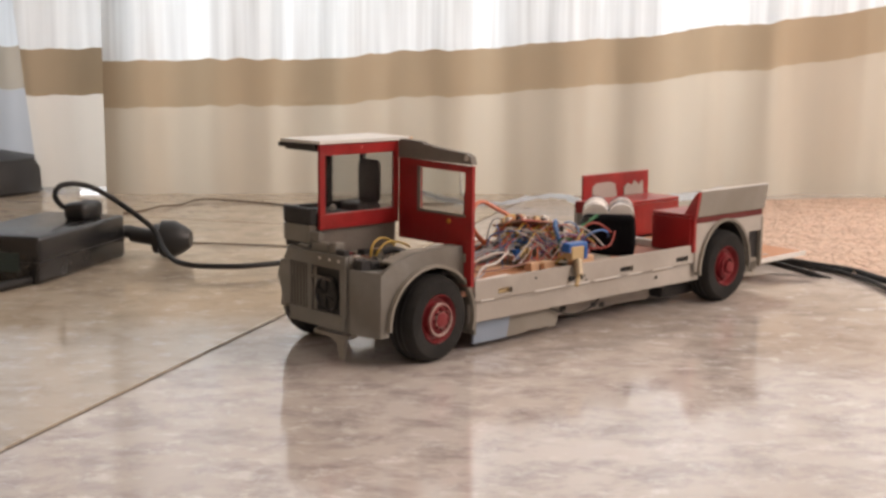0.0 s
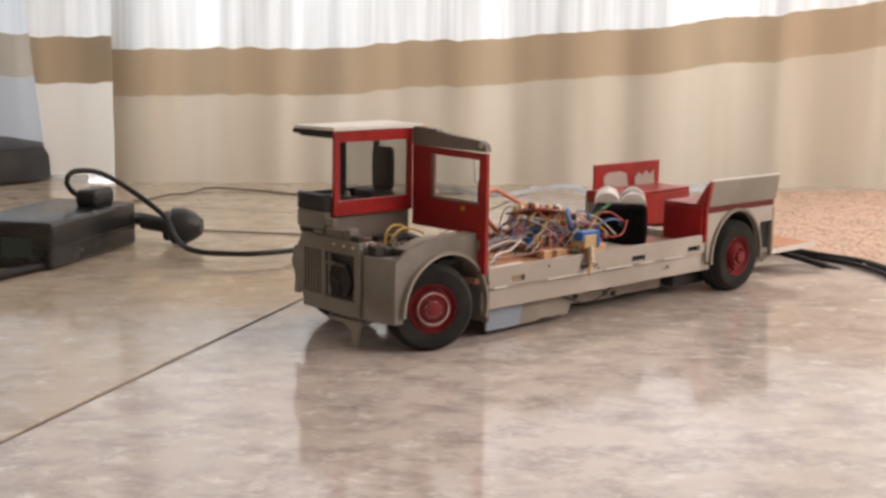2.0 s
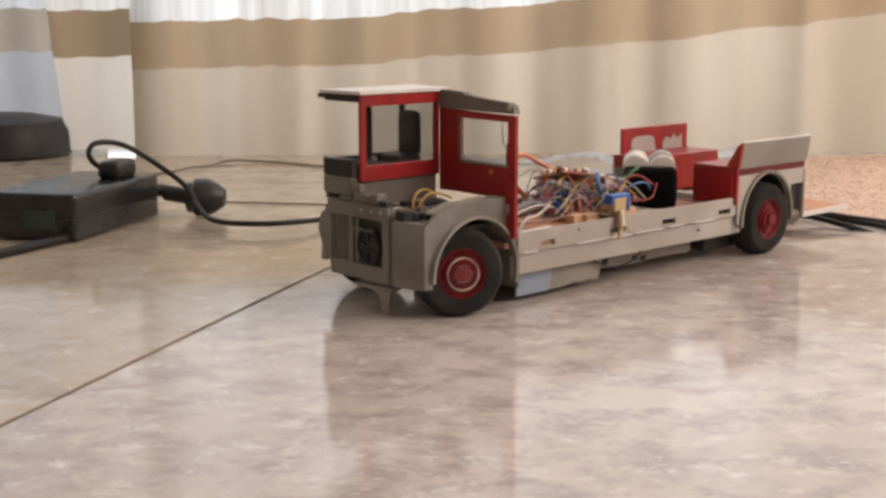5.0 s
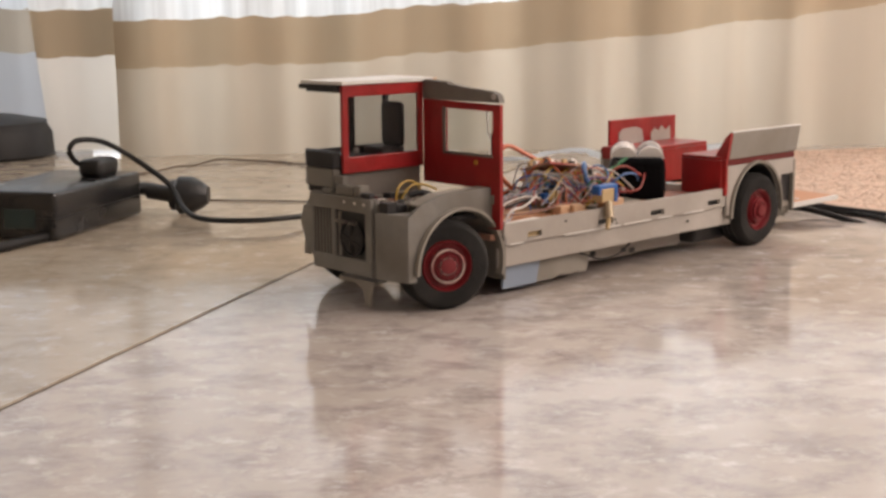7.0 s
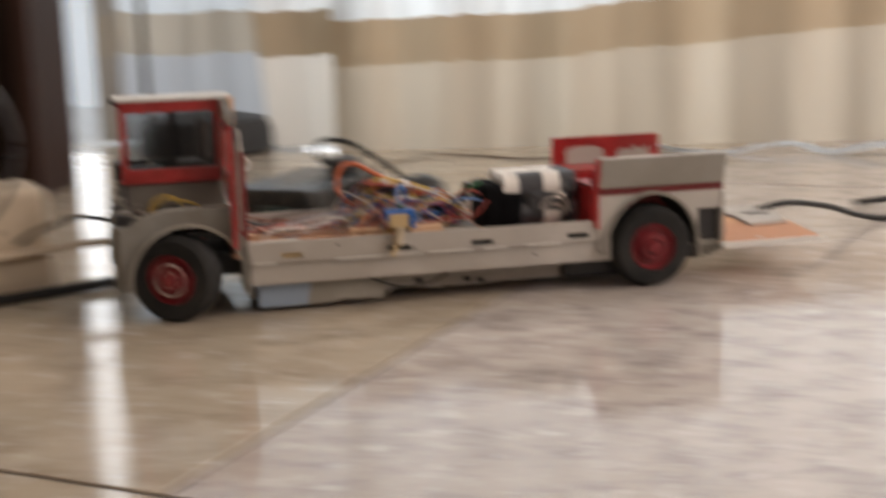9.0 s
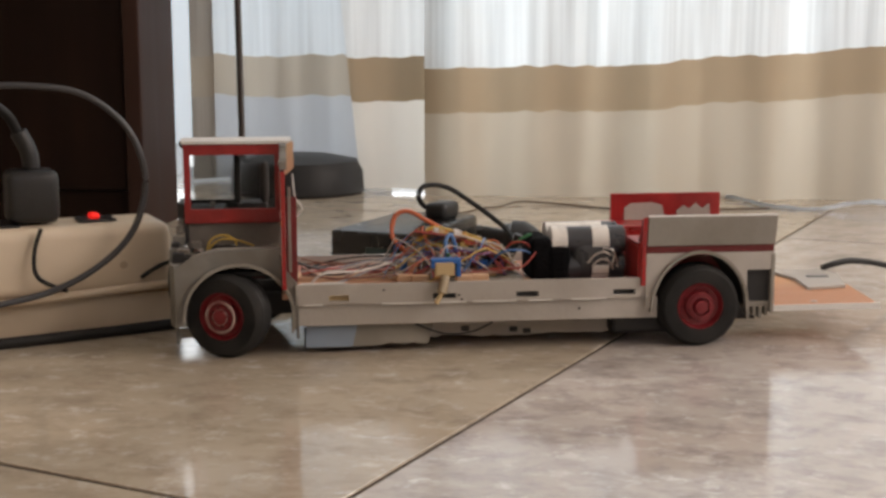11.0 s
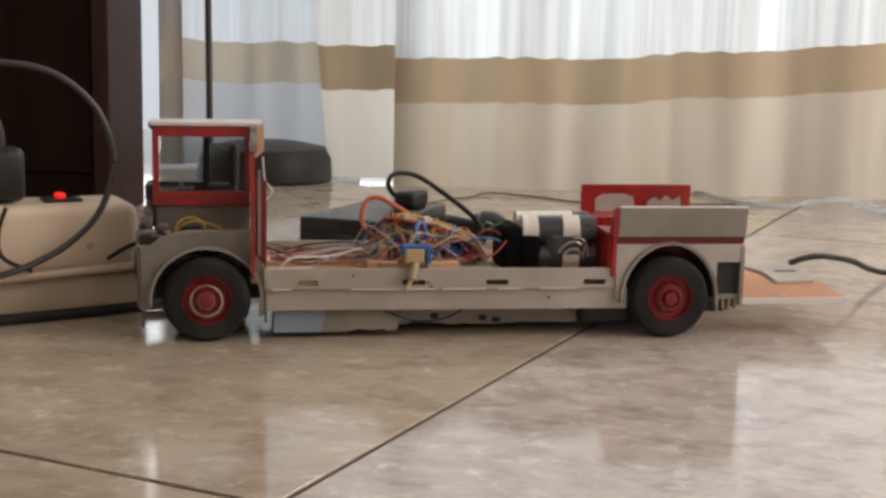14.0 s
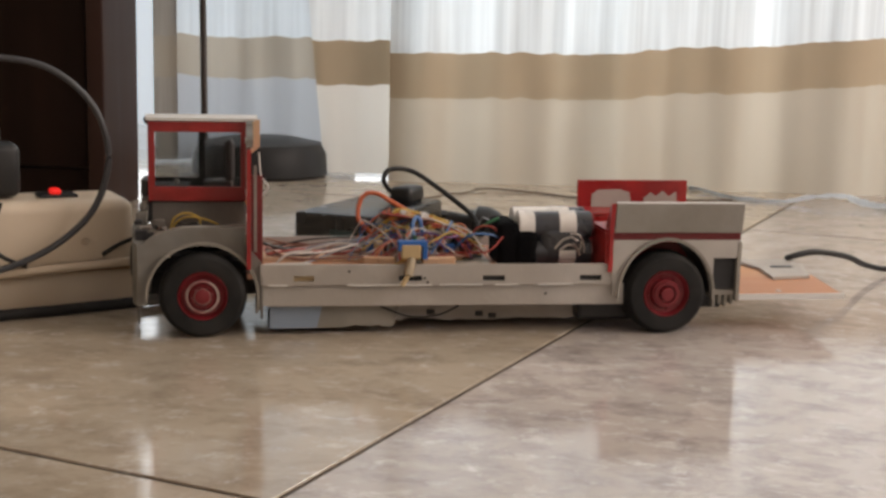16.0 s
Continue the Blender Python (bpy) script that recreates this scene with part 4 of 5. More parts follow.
def build_cab():
    """Half cab on the far side, and the front bulkhead that reaches over to the near side."""
    ys, yf = 0.0050, 0.0450                          # the cab's inner and far sides
    xf, xb = -0.0410, 0.0300
    zt, zw1, zw0, zb = 0.1450, 0.1372, 0.0972, 0.0865
    t = 0.0028
    # inner side frame with pane
    bm = box(xf, xb, ys, ys + t, zw1, zt, 0.0005)
    box(xf, xb, ys, ys + t, zb, zw0, 0.0005, bm)
    box(xf, xf + 0.0048, ys, ys + t, zw0 - 0.0004, zw1 + 0.0004, 0.0004, bm)
    box(xb - 0.0042, xb, ys, ys + t, zw0 - 0.0004, zw1 + 0.0004, 0.0004, bm)
    part("side_frame", bm, RED, truck, "red painted side window frame")
    ob = part("side_pane", box(xf + 0.004, xb - 0.003, ys + 0.0012, ys + 0.0016, zw0 - 0.001, zw1 + 0.001, 0), SMOKED, truck, "smoky acetate side pane")
    ob.visible_shadow = False
    # far side frame, front posts and windscreen rails
    bm = box(xf, xb, yf - t, yf, 0.1400, zt, 0.0005)
    box(xf, xb, yf - t, yf, 0.0720, 0.1000, 0.0005, bm)
    box(-0.006, -0.001, yf - t, yf, 0.0996, 0.1404, 0.0004, bm)
    box(xb - 0.004, xb, yf - t, yf, 0.0996, 0.1404, 0.0004, bm)
    part("far_side_frame", bm, DARKGREY, truck, "charcoal far side window frame")
    part("windscreen_header", box(xf, xf + t, ys + t, yf - t, 0.1400, zt, 0.0005), DARKGREY, truck)
    part("windscreen_sill", box(xf, xf + t, ys + t, yf - t, 0.0720, 0.0985, 0.0005), DARKGREY, truck)
    # front bulkhead across the near side: sill, posts, sloping header
    x0, x1 = xb + 0.0002, xb + 0.0030
    bm = bmesh.new()
    o = [bm.verts.new((x0, y, z)) for y, z in ((ys, 0.0755), (ys, 0.1330), (-0.0705, 0.1318), (-0.0705, 0.0490), (-0.0560, 0.0490), (-0.0500, 0.0755))]
    w = [bm.verts.new((x0, y, z)) for y, z in ((-0.0170, 0.0976), (-0.0170, 0.1278), (-0.0635, 0.1272), (-0.0635, 0.0976))]
    for loop in ((o[0], o[1], w[1], w[0]), (o[1], o[2], w[2], w[1]), (o[2], o[3], o[4], o[5], w[3], w[2]), (o[5], o[0], w[0], w[3])):
        bm.faces.new(loop)
    slab = bmesh.ops.extrude_face_region(bm, geom=bm.faces[:])
    bmesh.ops.translate(bm, verts=[v for v in slab["geom"] if isinstance(v, bmesh.types.BMVert)], vec=(x1 - x0, 0, 0))
    part("bulkhead", bm, RED, truck, "red painted bulkhead with a window opening")
    part("bulkhead_pane", box(x0 + 0.0010, x0 + 0.0014, -0.0645, -0.0165, 0.0970, 0.1280, 0), ACETATE, truck, "clear acetate bulkhead pane").visible_shadow = False
    bm = box(x0 - 0.0008, x0 - 0.0001, -0.0185, -0.0155, 0.0970, 0.1285, 0)
    box(x0 - 0.0008, x0 - 0.0001, -0.0640, -0.0160, 0.0965, 0.0985, 0, bm)
    part("pane_lining", bm, ROOFGREY, truck)
    part("header", prism([(ys, 0.1332), (ys, 0.1464), (-0.0200, 0.1454), (-0.0215, 0.1438), (-0.0300, 0.1434), (-0.0306, 0.1428), (-0.0640, 0.1402), (-0.0688, 0.1382), (-0.0708, 0.1330)], "x", x0 - 0.0006, x1 + 0.0016), ROOFGREY, truck, "brown-grey card header with rounded end")
    part("header_stud", rod((x0 - 0.0012, -0.0655, 0.1372), (x0 - 0.0002, -0.0655, 0.1372), 0.0021, 12), PALECARD, truck, "pale round stud", smooth=True)
    part("lamp_dot", rod((x0 - 0.0008, -0.0480, 0.0925), (x0 - 0.0001, -0.0480, 0.0925), 0.0018, 10), material("amber_paint", (0.50, 0.24, 0.03), 0.4), truck)
    part("latch", box(x0 - 0.0014, x0 - 0.0001, -0.0655, -0.0610, 0.0655, 0.0720, 0.0006), CARD, truck, "small grey latch")
    # bare strips and frayed card behind the bulkhead
    bm = box(x1 + 0.0002, x1 + 0.0080, -0.0610, -0.0590, 0.0490, 0.1130, 0.0004)
    part("rear_brace", bm, DEEPRED, truck, "dark red brace behind the bulkhead")
    part("rear_brace", box(x1 + 0.0020, x1 + 0.0040, -0.0622, -0.0612, 0.0600, 0.1200, 0), CARD, truck)
    part("corner_patch", prism([(x0 + 0.0006, 0.1215), (x0 + 0.0006, 0.1440), (x0 + 0.0095, 0.1475), (x0 + 0.0095, 0.1275), (x0 + 0.0045, 0.1230)], "y", 0.0012, 0.0022), TANTAPE, truck, "bare tan card corner patch")
    part("frayed_edge", tube([(0.0385, -0.050, 0.128), (0.0400, -0.050, 0.112), (0.0450, -0.050, 0.104), (0.0400, -0.050, 0.096), (0.0370, -0.050, 0.080)], 0.0007, 6), WHITECARD, truck, smooth=True)
    # roof of the half cab with a ragged black lip
    part("roof", prism([(-0.0455, 0.0445), (-0.0420, ys - 0.001), (xb + 0.0080, ys - 0.002), (xb + 0.0080, 0.0470)], "z", zt + 0.0004, zt + 0.0026), WHITECARD, truck, "thin white card roof")
    part("roof_lip", prism([(-0.0470, 0.0445), (-0.0425, 0.0080), (-0.0410, 0.0080), (-0.0418, 0.0200), (-0.0408, 0.0260), (-0.0418, 0.0330), (-0.0400, 0.0450)], "z", zt - 0.0028, zt + 0.0002), BLACK, truck, "ragged black roof lip")
    # dashboard, seat, floor, engine-side wall
    part("dashboard", box(-0.0380, -0.0120, ys + 0.004, yf - 0.004, 0.0920, 0.0975, 0.001), DARKGREY, truck, "dark grey dashboard")
    part("engine_wall", box(-0.0400, xb - 0.0004, ys + 0.0032, ys + 0.0052, 0.0500, zb + 0.003, 0.0005), ROOFGREY, truck, "brown-grey wall beside the engine")
    bm = box(-0.002, 0.020, 0.012, 0.034, 0.0900, 0.1010, 0.003)
    box(0.014, 0.021, 0.012, 0.034, 0.1000, 0.1310, 0.004, bm, seg=3)
    part("seat", bm, material("grey_seat_vinyl", (0.10, 0.085, 0.085), 0.55, vary=0.2), truck, "dark grey high-backed seat", smooth=True)
    part("cab_floor", box(-0.034, 0.029, ys + 0.006, yf - 0.003, 0.0860, 0.0890, 0.0005), DARKGREY, truck)
    # small pale bead stands for a glint inside the cab
    part("glint_bead", lathe([(0, -0.0025), (0.002, -0.001), (0.0022, 0.001), (0, 0.0025)], 14), PALECARD, truck, smooth=True).location = (-0.021, 0.016, 0.0999)
    # driver's nose: grey box with charcoal top
    part("nose_box", prism([(-0.0465, 0.0100), (-0.0470, 0.0380), (-0.0440, 0.0435), (-0.0415, 0.0448), (-0.0415, 0.0080)], "z", 0.0770, 0.0895, 0.0006), FENDER, truck, "grey nose box before the driver's seat")
    part("nose_top", prism([(-0.0468, 0.0095), (-0.0472, 0.0382), (-0.0440, 0.0437), (-0.0413, 0.0448), (-0.0413, 0.0075)], "z", 0.0897, 0.1015, 0.0010), DARKGREY, truck, "charcoal top of the nose")


build_cab()


def build_front():
    xg = -0.0500
    face = [(-0.0330, 0.0220), (-0.0340, 0.0740), (0.0330, 0.0740), (0.0400, 0.0640), (0.0440, 0.0520), (0.0330, 0.0270), (0.0300, 0.0220)]
    part("grille_back", prism(face, "x", xg + 0.0030, xg + 0.0060, 0.0004), FENDER, truck, "grey primer grille plate")
    bm = bmesh.new()

    def bar(y0, y1, z0, z1):
        box(xg, xg + 0.0028, y0, y1, z0, z1, 0.0005, bm)
    bar(-0.0335, 0.0320, 0.0640, 0.0735)
    bar(-0.0325, 0.0290, 0.0225, 0.0330)
    bar(-0.0335, -0.0270, 0.0328, 0.0642)
    bar(0.0040, 0.0085, 0.0328, 0.0642)
    bar(0.0280, 0.0360, 0.0328, 0.0642)
    part("grille", bm, FENDER, truck, "grey primer grille frame")
    part("grille_side", prism([(0.0360, 0.0330), (0.0360, 0.0640), (0.0395, 0.0635), (0.0435, 0.0520), (0.0370, 0.0360)], "x", xg + 0.0006, xg + 0.0028), FENDER, truck)
    part("radiator_core", box(xg + 0.0012, xg + 0.0020, 0.0085, 0.0280, 0.0330, 0.0640, 0), material("dark_olive_card", (0.075, 0.062, 0.045), 0.7, vary=0.3), truck, "dark brown radiator core")
    for k in range(5):
        part("grille_slat", box(xg + 0.0004, xg + 0.0012, 0.0110 + k * 0.0035, 0.0118 + k * 0.0035, 0.0330, 0.0640, 0), FENDER, truck)
    # black sheet paints the dark depth of the grille opening
    part("hole_shade", box(xg + 0.0016, xg + 0.0024, -0.0270, 0.0040, 0.0330, 0.0640, 0), BLACK, truck)
    bm = lathe([(0.0, 0.002), (0.0095, 0.002), (0.0118, 0.0), (0.0120, -0.0025), (0.0112, -0.0028), (0.0105, -0.001), (0.0, -0.0008)], 28)
    bm.transform(Matrix.Translation((xg + 0.0008, -0.0145, 0.0465)) @ Matrix.Rotation(radians(-90), 4, "Z"))
    part("fan", bm, BLACK, truck, "round black fan housing", smooth=True)
    for k in range(5):
        an = k * math.tau / 5
        c = Vector((-0.0145, 0.0465))
        part("fan_blade", prism([(c.x + 0.002 * math.cos(an), c.y + 0.002 * math.sin(an)), (c.x + 0.0098 * math.cos(an - 0.25), c.y + 0.0098 * math.sin(an - 0.25)), (c.x + 0.0098 * math.cos(an + 0.3), c.y + 0.0098 * math.sin(an + 0.3))],
                                "x", xg - 0.0018, xg - 0.0012), DARKGREY, truck)
    part("grille_bar", box(xg - 0.0012, xg - 0.0002, -0.0030, -0.0008, 0.034, 0.0635, 0.0003), FENDER, truck)
    part("grille_bar", box(xg - 0.0012, xg - 0.0002, -0.0200, 0.0030, 0.0555, 0.0580, 0.0003), ROOFGREY, truck)
    # filler blocks under the nose, engine bits
    part("nose_block", box(xg + 0.0060, -0.0405, 0.012, 0.036, 0.0690, 0.0768, 0.001), DARKGREY, truck, "charcoal filler block")
    part("nose_block", box(xg + 0.0020, -0.0410, -0.012, 0.006, 0.0735, 0.0800, 0.001), FENDER, truck)
    for x0, x1, y0, y1, z0, z1, mat in ((-0.0485, -0.0430, -0.0300, -0.0210, 0.0738, 0.0772, DARKGREY), (-0.0480, -0.0400, -0.0205, -0.0135, 0.0738, 0.0812, FENDER), (-0.0470, -0.0425, -0.0010, 0.0080, 0.0802, 0.0860, FENDER),
                                        (-0.0490, -0.0455, 0.0085, 0.0200, 0.0742, 0.0768, FENDER), (-0.0440, -0.0360, -0.0340, -0.0290, 0.0660, 0.0735, CHROME)):
        part("nose_block", box(x0, x1, y0, y1, z0, z1, 0.0009), mat, truck)
    for y in (-0.0265, -0.0170, -0.0060):
        part("nose_bolt", rod((-0.0505, y, 0.0700), (-0.0490, y, 0.0700), 0.0011, 8), CHROME, truck, smooth=True)
    rnd = random.Random(21)
    for k in range(46):
        x, y, z = rnd.uniform(-0.044, 0.010), rnd.uniform(-0.046, -0.002), rnd.uniform(0.0600, 0.0690)
        w = rnd.uniform(0.0015, 0.0042)
        part("engine_bit", box(x - w, x + w, y - w, y + w, z - w, z + w * rnd.uniform(0.8, 2.0), 0.0005), rnd.choice([CHROME, ROOFGREY, PCB2, ROOFGREY, DARKGREY, DEEPRED, FENDER, DARKGREY]), truck)
    for k in range(9):
        x, y = rnd.uniform(-0.040, 0.000), rnd.uniform(-0.045, -0.004)
        part("engine_pipe", tube([(x, y, 0.060), (x + rnd.uniform(-0.006, 0.006), y + rnd.uniform(-0.008, 0.008), 0.072), (x + rnd.uniform(-0.012, 0.012), y + rnd.uniform(-0.012, 0.012), 0.066)], rnd.uniform(0.0006, 0.0014), 6), rnd.choice([WIRES["brown"], WIRES["black"], CHROME, WIRES["black"]]), truck, smooth=True)
    part("engine_bed", box(-0.0440, 0.0290, -0.0560, 0.0030, 0.0560, 0.0600, 0.001), DARKGREY, truck)
    part("motor_wire", tube([(-0.022, -0.030, 0.068), (-0.020, -0.032, 0.075), (-0.012, -0.032, 0.0800), (0.000, -0.031, 0.0785), (0.010, -0.030, 0.0745)], 0.0007, 8), WIRES["yellow"], truck, "thin yellow wire loop", smooth=True)
    part("motor_wire", tube([(-0.024, -0.028, 0.068), (-0.021, -0.027, 0.078), (-0.013, -0.026, 0.0820), (-0.004, -0.027, 0.0790), (-0.002, -0.030, 0.071)], 0.0008, 8), WIRES["yellow"], truck, smooth=True)
    part("motor_wire", tube([(-0.014, -0.030, 0.073), (-0.006, -0.034, 0.0745), (0.002, -0.038, 0.071)], 0.0022, 8), BLACK, truck, smooth=True)
    # fenders
    for s in (-1, 1):
        def yy(a, b):
            return (min(a * s, b * s), max(a * s, b * s))
        inner = arc(0.0, 0.0280, 0.0372, 176, -10, 24)
        poly = inner + [(0.0395, 0.0180), (0.0405, 0.0200), (0.0405, 0.0520), (0.0290, 0.0660), (0.0290, 0.0770), (-0.0150, 0.0765), (-0.0330, 0.0715), (-0.0440, 0.0640), (-0.0440, 0.0225), (-0.0372, 0.0225)]
        if s > 0:
            poly = inner + [(0.0395, 0.0180), (0.0405, 0.0520), (0.0290, 0.0660), (-0.0250, 0.0660), (-0.0385, 0.0560), (-0.0385, 0.0300)]
        part("fender_side", prism(poly, "y", *(yy(0.0605, 0.0630) if s < 0 else (0.0500, 0.0520))), FENDER, truck, "grey primer front fender")
        part("fender_rim", prism(arc(0.0, 0.0280, 0.0392, 182, -16, 26) + arc(0.0, 0.0280, 0.0373, -16, 182, 26), "y", *(yy(0.0600, 0.0665) if s < 0 else (0.0480, 0.0540))), CARD, truck, "thin grey arch rim", smooth=True)
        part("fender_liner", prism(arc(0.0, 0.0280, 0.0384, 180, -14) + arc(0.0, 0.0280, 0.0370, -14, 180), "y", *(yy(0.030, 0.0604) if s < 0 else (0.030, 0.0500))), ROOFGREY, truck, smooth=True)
        if s > 0:
            continue
        plan = [(-0.0440, 0.0630), (-0.0472, 0.0560), (-0.0490, 0.0450), (-0.0496, 0.0372), (-0.0474, 0.0372), (-0.0468, 0.0445), (-0.0452, 0.0545), (-0.0425, 0.0606)]
        part("fender_nose", prism([(x, y * s) for x, y in plan], "z", 0.0225, 0.0660), FENDER, truck, "curved grey fender nose", smooth=True)
        top = prism([(-0.0470, s * 0.0350), (-0.0460, s * 0.0560), (-0.0430, s * 0.0605), (-0.030, s * 0.0605), (-0.030, s * 0.0400)], "z", 0.0640, 0.0655)
        part("fender_top", top, FENDER, truck)
        part("fender_ledge", prism([(-0.0150, 0.0752), (0.0290, 0.0757), (0.0290, 0.0770), (-0.0150, 0.0765), (-0.0330, 0.0715), (-0.0330, 0.0702)], "y", *yy(0.0500, 0.0604)), CARD, truck)
        part("mud_flap", box(0.0395, 0.0415, *yy(0.042, 0.0650), 0.0130, 0.0440, 0.0006), FENDER, truck, "grey mud flap")
    part("bumper_stub", prism([(-0.046, -0.032), (-0.048, 0.004), (-0.036, 0.010), (-0.030, -0.026)], "z", 0.0165, 0.0190), CARD, truck, "bent grey plate under the nose")
    part("bumper_leg", prism([(-0.030, 0.0170), (-0.027, 0.0020), (-0.023, 0.0020), (-0.020, 0.0130), (-0.010, 0.0170)], "x", -0.0470, -0.0455), CARD, truck)


build_front()


def build_battery():
    """Loose pack: black foam before four wrapped cells; it lies on the deck and swings when the truck starts."""
    pack = empty("battery_pack")
    pack.parent = truck
    pack["label"] = "loose battery pack of grey-white cells with black foam"
    part("foam", box(0.000, 0.016, -0.0215, 0.0215, 0.000, 0.0330, 0.004, seg=3), SOFTBLACK, pack, "black foam block before the cells")
    part("foam", box(0.010, 0.030, -0.0225, -0.004, 0.000, 0.0290, 0.006, seg=3), SOFTBLACK, pack)
    for y in (-0.0105, 0.0105):
        for z in (0.0105, 0.0300):
            r = 0.0104
            top = z > 0.02
            part("cell", tube([(0.017 if top else 0.024, y, z), (0.0700, y, z)], r, 24, 1), CELLGREY, pack, "round battery cell in shiny grey wrap", smooth=True)
            # white over the top cells' front paints the window's glare
            if top:
                part("cell_glare_tip", tube([(0.0155, y, z), (0.0460 if y > 0 else 0.0270, y, z)], r + 0.0003, 24, 1), CELLWHITE, pack, "white cell end with window glare put into its colour", smooth=True)
            part("cell_band", tube([(0.0585, y, z), (0.0690, y, z)], r + 0.0003, 24, 1), CELLGREY, pack, smooth=True)
            part("cell_band", tube([(0.0455, y, z), (0.0580, y, z)], r + 0.0006, 24, 1), CELLWHITE, pack, smooth=True)
            part("cell_end", tube([(0.0702, y, z), (0.0715, y, z)], r * 0.9, 20, 1), DEEPRED, pack, smooth=True)
    part("wrap", box(0.030, 0.0690, -0.0212, 0.0212, 0.0005, 0.0330, 0.009, seg=4), CELLGREY, pack, "shiny grey shrink wrap", smooth=True)
    for pts in ([(0.042, 0.014), (0.047, 0.020), (0.054, 0.0225), (0.059, 0.020)], [(0.046, 0.013), (0.052, 0.017), (0.058, 0.015), (0.061, 0.009)], [(0.053, 0.025), (0.060, 0.024), (0.0635, 0.017), (0.064, 0.011)], [(0.056, 0.018), (0.060, 0.0125), (0.062, 0.020)]):
        part("print_mark", tube([(x, -0.0214, z) for x, z in pts], 0.0008, 6, 5), CHROME, pack, "silver printed mark", smooth=True)
    return pack


battery_pack = build_battery()


def build_wiring():
    rnd = random.Random(7)
    # boards
    part("circuit_board", box(0.118, 0.190, -0.040, 0.030, 0.0520, 0.0538, 0.0003), PCB, truck, "red circuit board")
    part("circuit_board", box(0.150, 0.205, -0.048, -0.012, 0.0475, 0.0492, 0.0003), PCB2, truck, "small green-grey circuit board")
    part("board_prop", box(0.122, 0.186, -0.036, 0.026, 0.0448, 0.0518, 0.001), TANPART, truck)
    for k in range(60):
        x, y = rnd.uniform(0.112, 0.206), rnd.uniform(-0.042, 0.026)
        s, h = rnd.uniform(0.0014, 0.0045), rnd.uniform(0.002, 0.010)
        part("component", box(x - s, x + s, y - s * 0.8, y + s * 0.8, 0.0536, 0.0538 + h, 0.0003), rnd.choice([BLACK, BLACK, TANPART, CHROME, WHITECARD, BLUEPART, PCB, PCB2, TANPART]), truck)
    m = Matrix.Translation((0.168, -0.012, 0.0690)) @ Matrix.Rotation(radians(-14), 4, "X") @ Matrix.Rotation(radians(8), 4, "Y")
    for nm, mat, dx, dz in (("sensor_board", PCB, -0.022, 0.004), ("driver_board", PCB2, 0.014, -0.004)):
        b2 = box(-0.020, 0.020, -0.016, 0.016, -0.0008, 0.0008, 0.0002)
        b2.transform(m @ Matrix.Translation((dx, 0, dz)))
        brd = part(nm, b2, mat, truck, "small tilted circuit board among the wires")
        for k in range(12):
            b3 = box(-0.002, 0.002, -0.0015, 0.0015, 0.0008, rnd.uniform(0.002, 0.006), 0.0003)
            b3.transform(m @ Matrix.Translation((dx + rnd.uniform(-0.017, 0.017), rnd.uniform(-0.013, 0.013), dz)))
            part("chip", b3, rnd.choice([BLACK, TANPART, CHROME, WHITECARD, BLACK]), brd)
    for x, y in ((0.118, -0.046), (0.128, -0.050), (0.160, -0.052), (0.172, -0.050)):
        part("terminal_block", box(x - 0.006, x + 0.006, y - 0.004, y + 0.004, 0.0472, 0.0540, 0.0008), TANTAPE, truck, "beige screw terminal")
    part("heat_sink", prism([(0.180, 0.0535), (0.183, 0.0640), (0.190, 0.0690), (0.196, 0.0640), (0.200, 0.0535)], "y", -0.012, -0.006), BLACK, truck, "small black heat sink")
    # blue potentiometer hanging over the near board
    pot = part("potentiometer", box(0.1375, 0.1510, -0.0672, -0.0590, 0.0555, 0.0655, 0.0010), TANPART, truck, "tan and blue potentiometer with a threaded shaft")
    bm = box(0.1350, 0.1560, -0.0664, -0.0588, 0.0640, 0.0680, 0.0008)
    box(0.1525, 0.1560, -0.0664, -0.0588, 0.0550, 0.0644, 0.0006, bm)
    box(0.1350, 0.1375, -0.0664, -0.0588, 0.0610, 0.0644, 0.0006, bm)
    part("blue_cap", bm, BLUEPART, pot, "blue plastic cap")
    a, b = Vector((0.1450, -0.0660, 0.0556)), Vector((0.1418, -0.0700, 0.0446))
    part("bush", rod(a, b, 0.0032, 14), material("brass", (0.46, 0.38, 0.27), 0.4, metal=0.5), pot, smooth=True)
    for k in range(4):
        c = a.lerp(b, 0.2 + 0.24 * k)
        part("thread", rod(c, c + (b - a) * 0.09, 0.0039, 14), MATS["brass"], pot, smooth=True)
    part("shaft", rod(b, (0.1375, -0.0722, 0.0372), 0.0017, 12), TANPART, pot, smooth=True)
    # wires
    def wire(colour, pts, r=0.0009):
        part("wire", tube(pts, r, 6, 6), WIRES[colour], truck, smooth=True)
    wire("orange", [(0.128, 0.012, 0.058), (0.114, 0.014, 0.072), (0.116, 0.016, 0.088), (0.126, 0.016, 0.092), (0.140, 0.012, 0.085), (0.156, 0.006, 0.076)], 0.0018)
    wire("yellow", [(0.126, -0.020, 0.072), (0.140, -0.018, 0.079), (0.160, -0.016, 0.078), (0.185, -0.012, 0.070)], 0.0012)
    wire("yellow", [(0.128, -0.008, 0.068), (0.142, -0.005, 0.082), (0.165, -0.002, 0.076), (0.19, 0.002, 0.066)], 0.0011)
    wire("black", [(0.042, -0.030, 0.061), (0.055, -0.022, 0.056), (0.075, -0.010, 0.052)], 0.0013)
    wire("white", [(0.050, -0.055, 0.050), (0.060, -0.052, 0.057), (0.085, -0.040, 0.056), (0.110, -0.028, 0.060)], 0.0009)
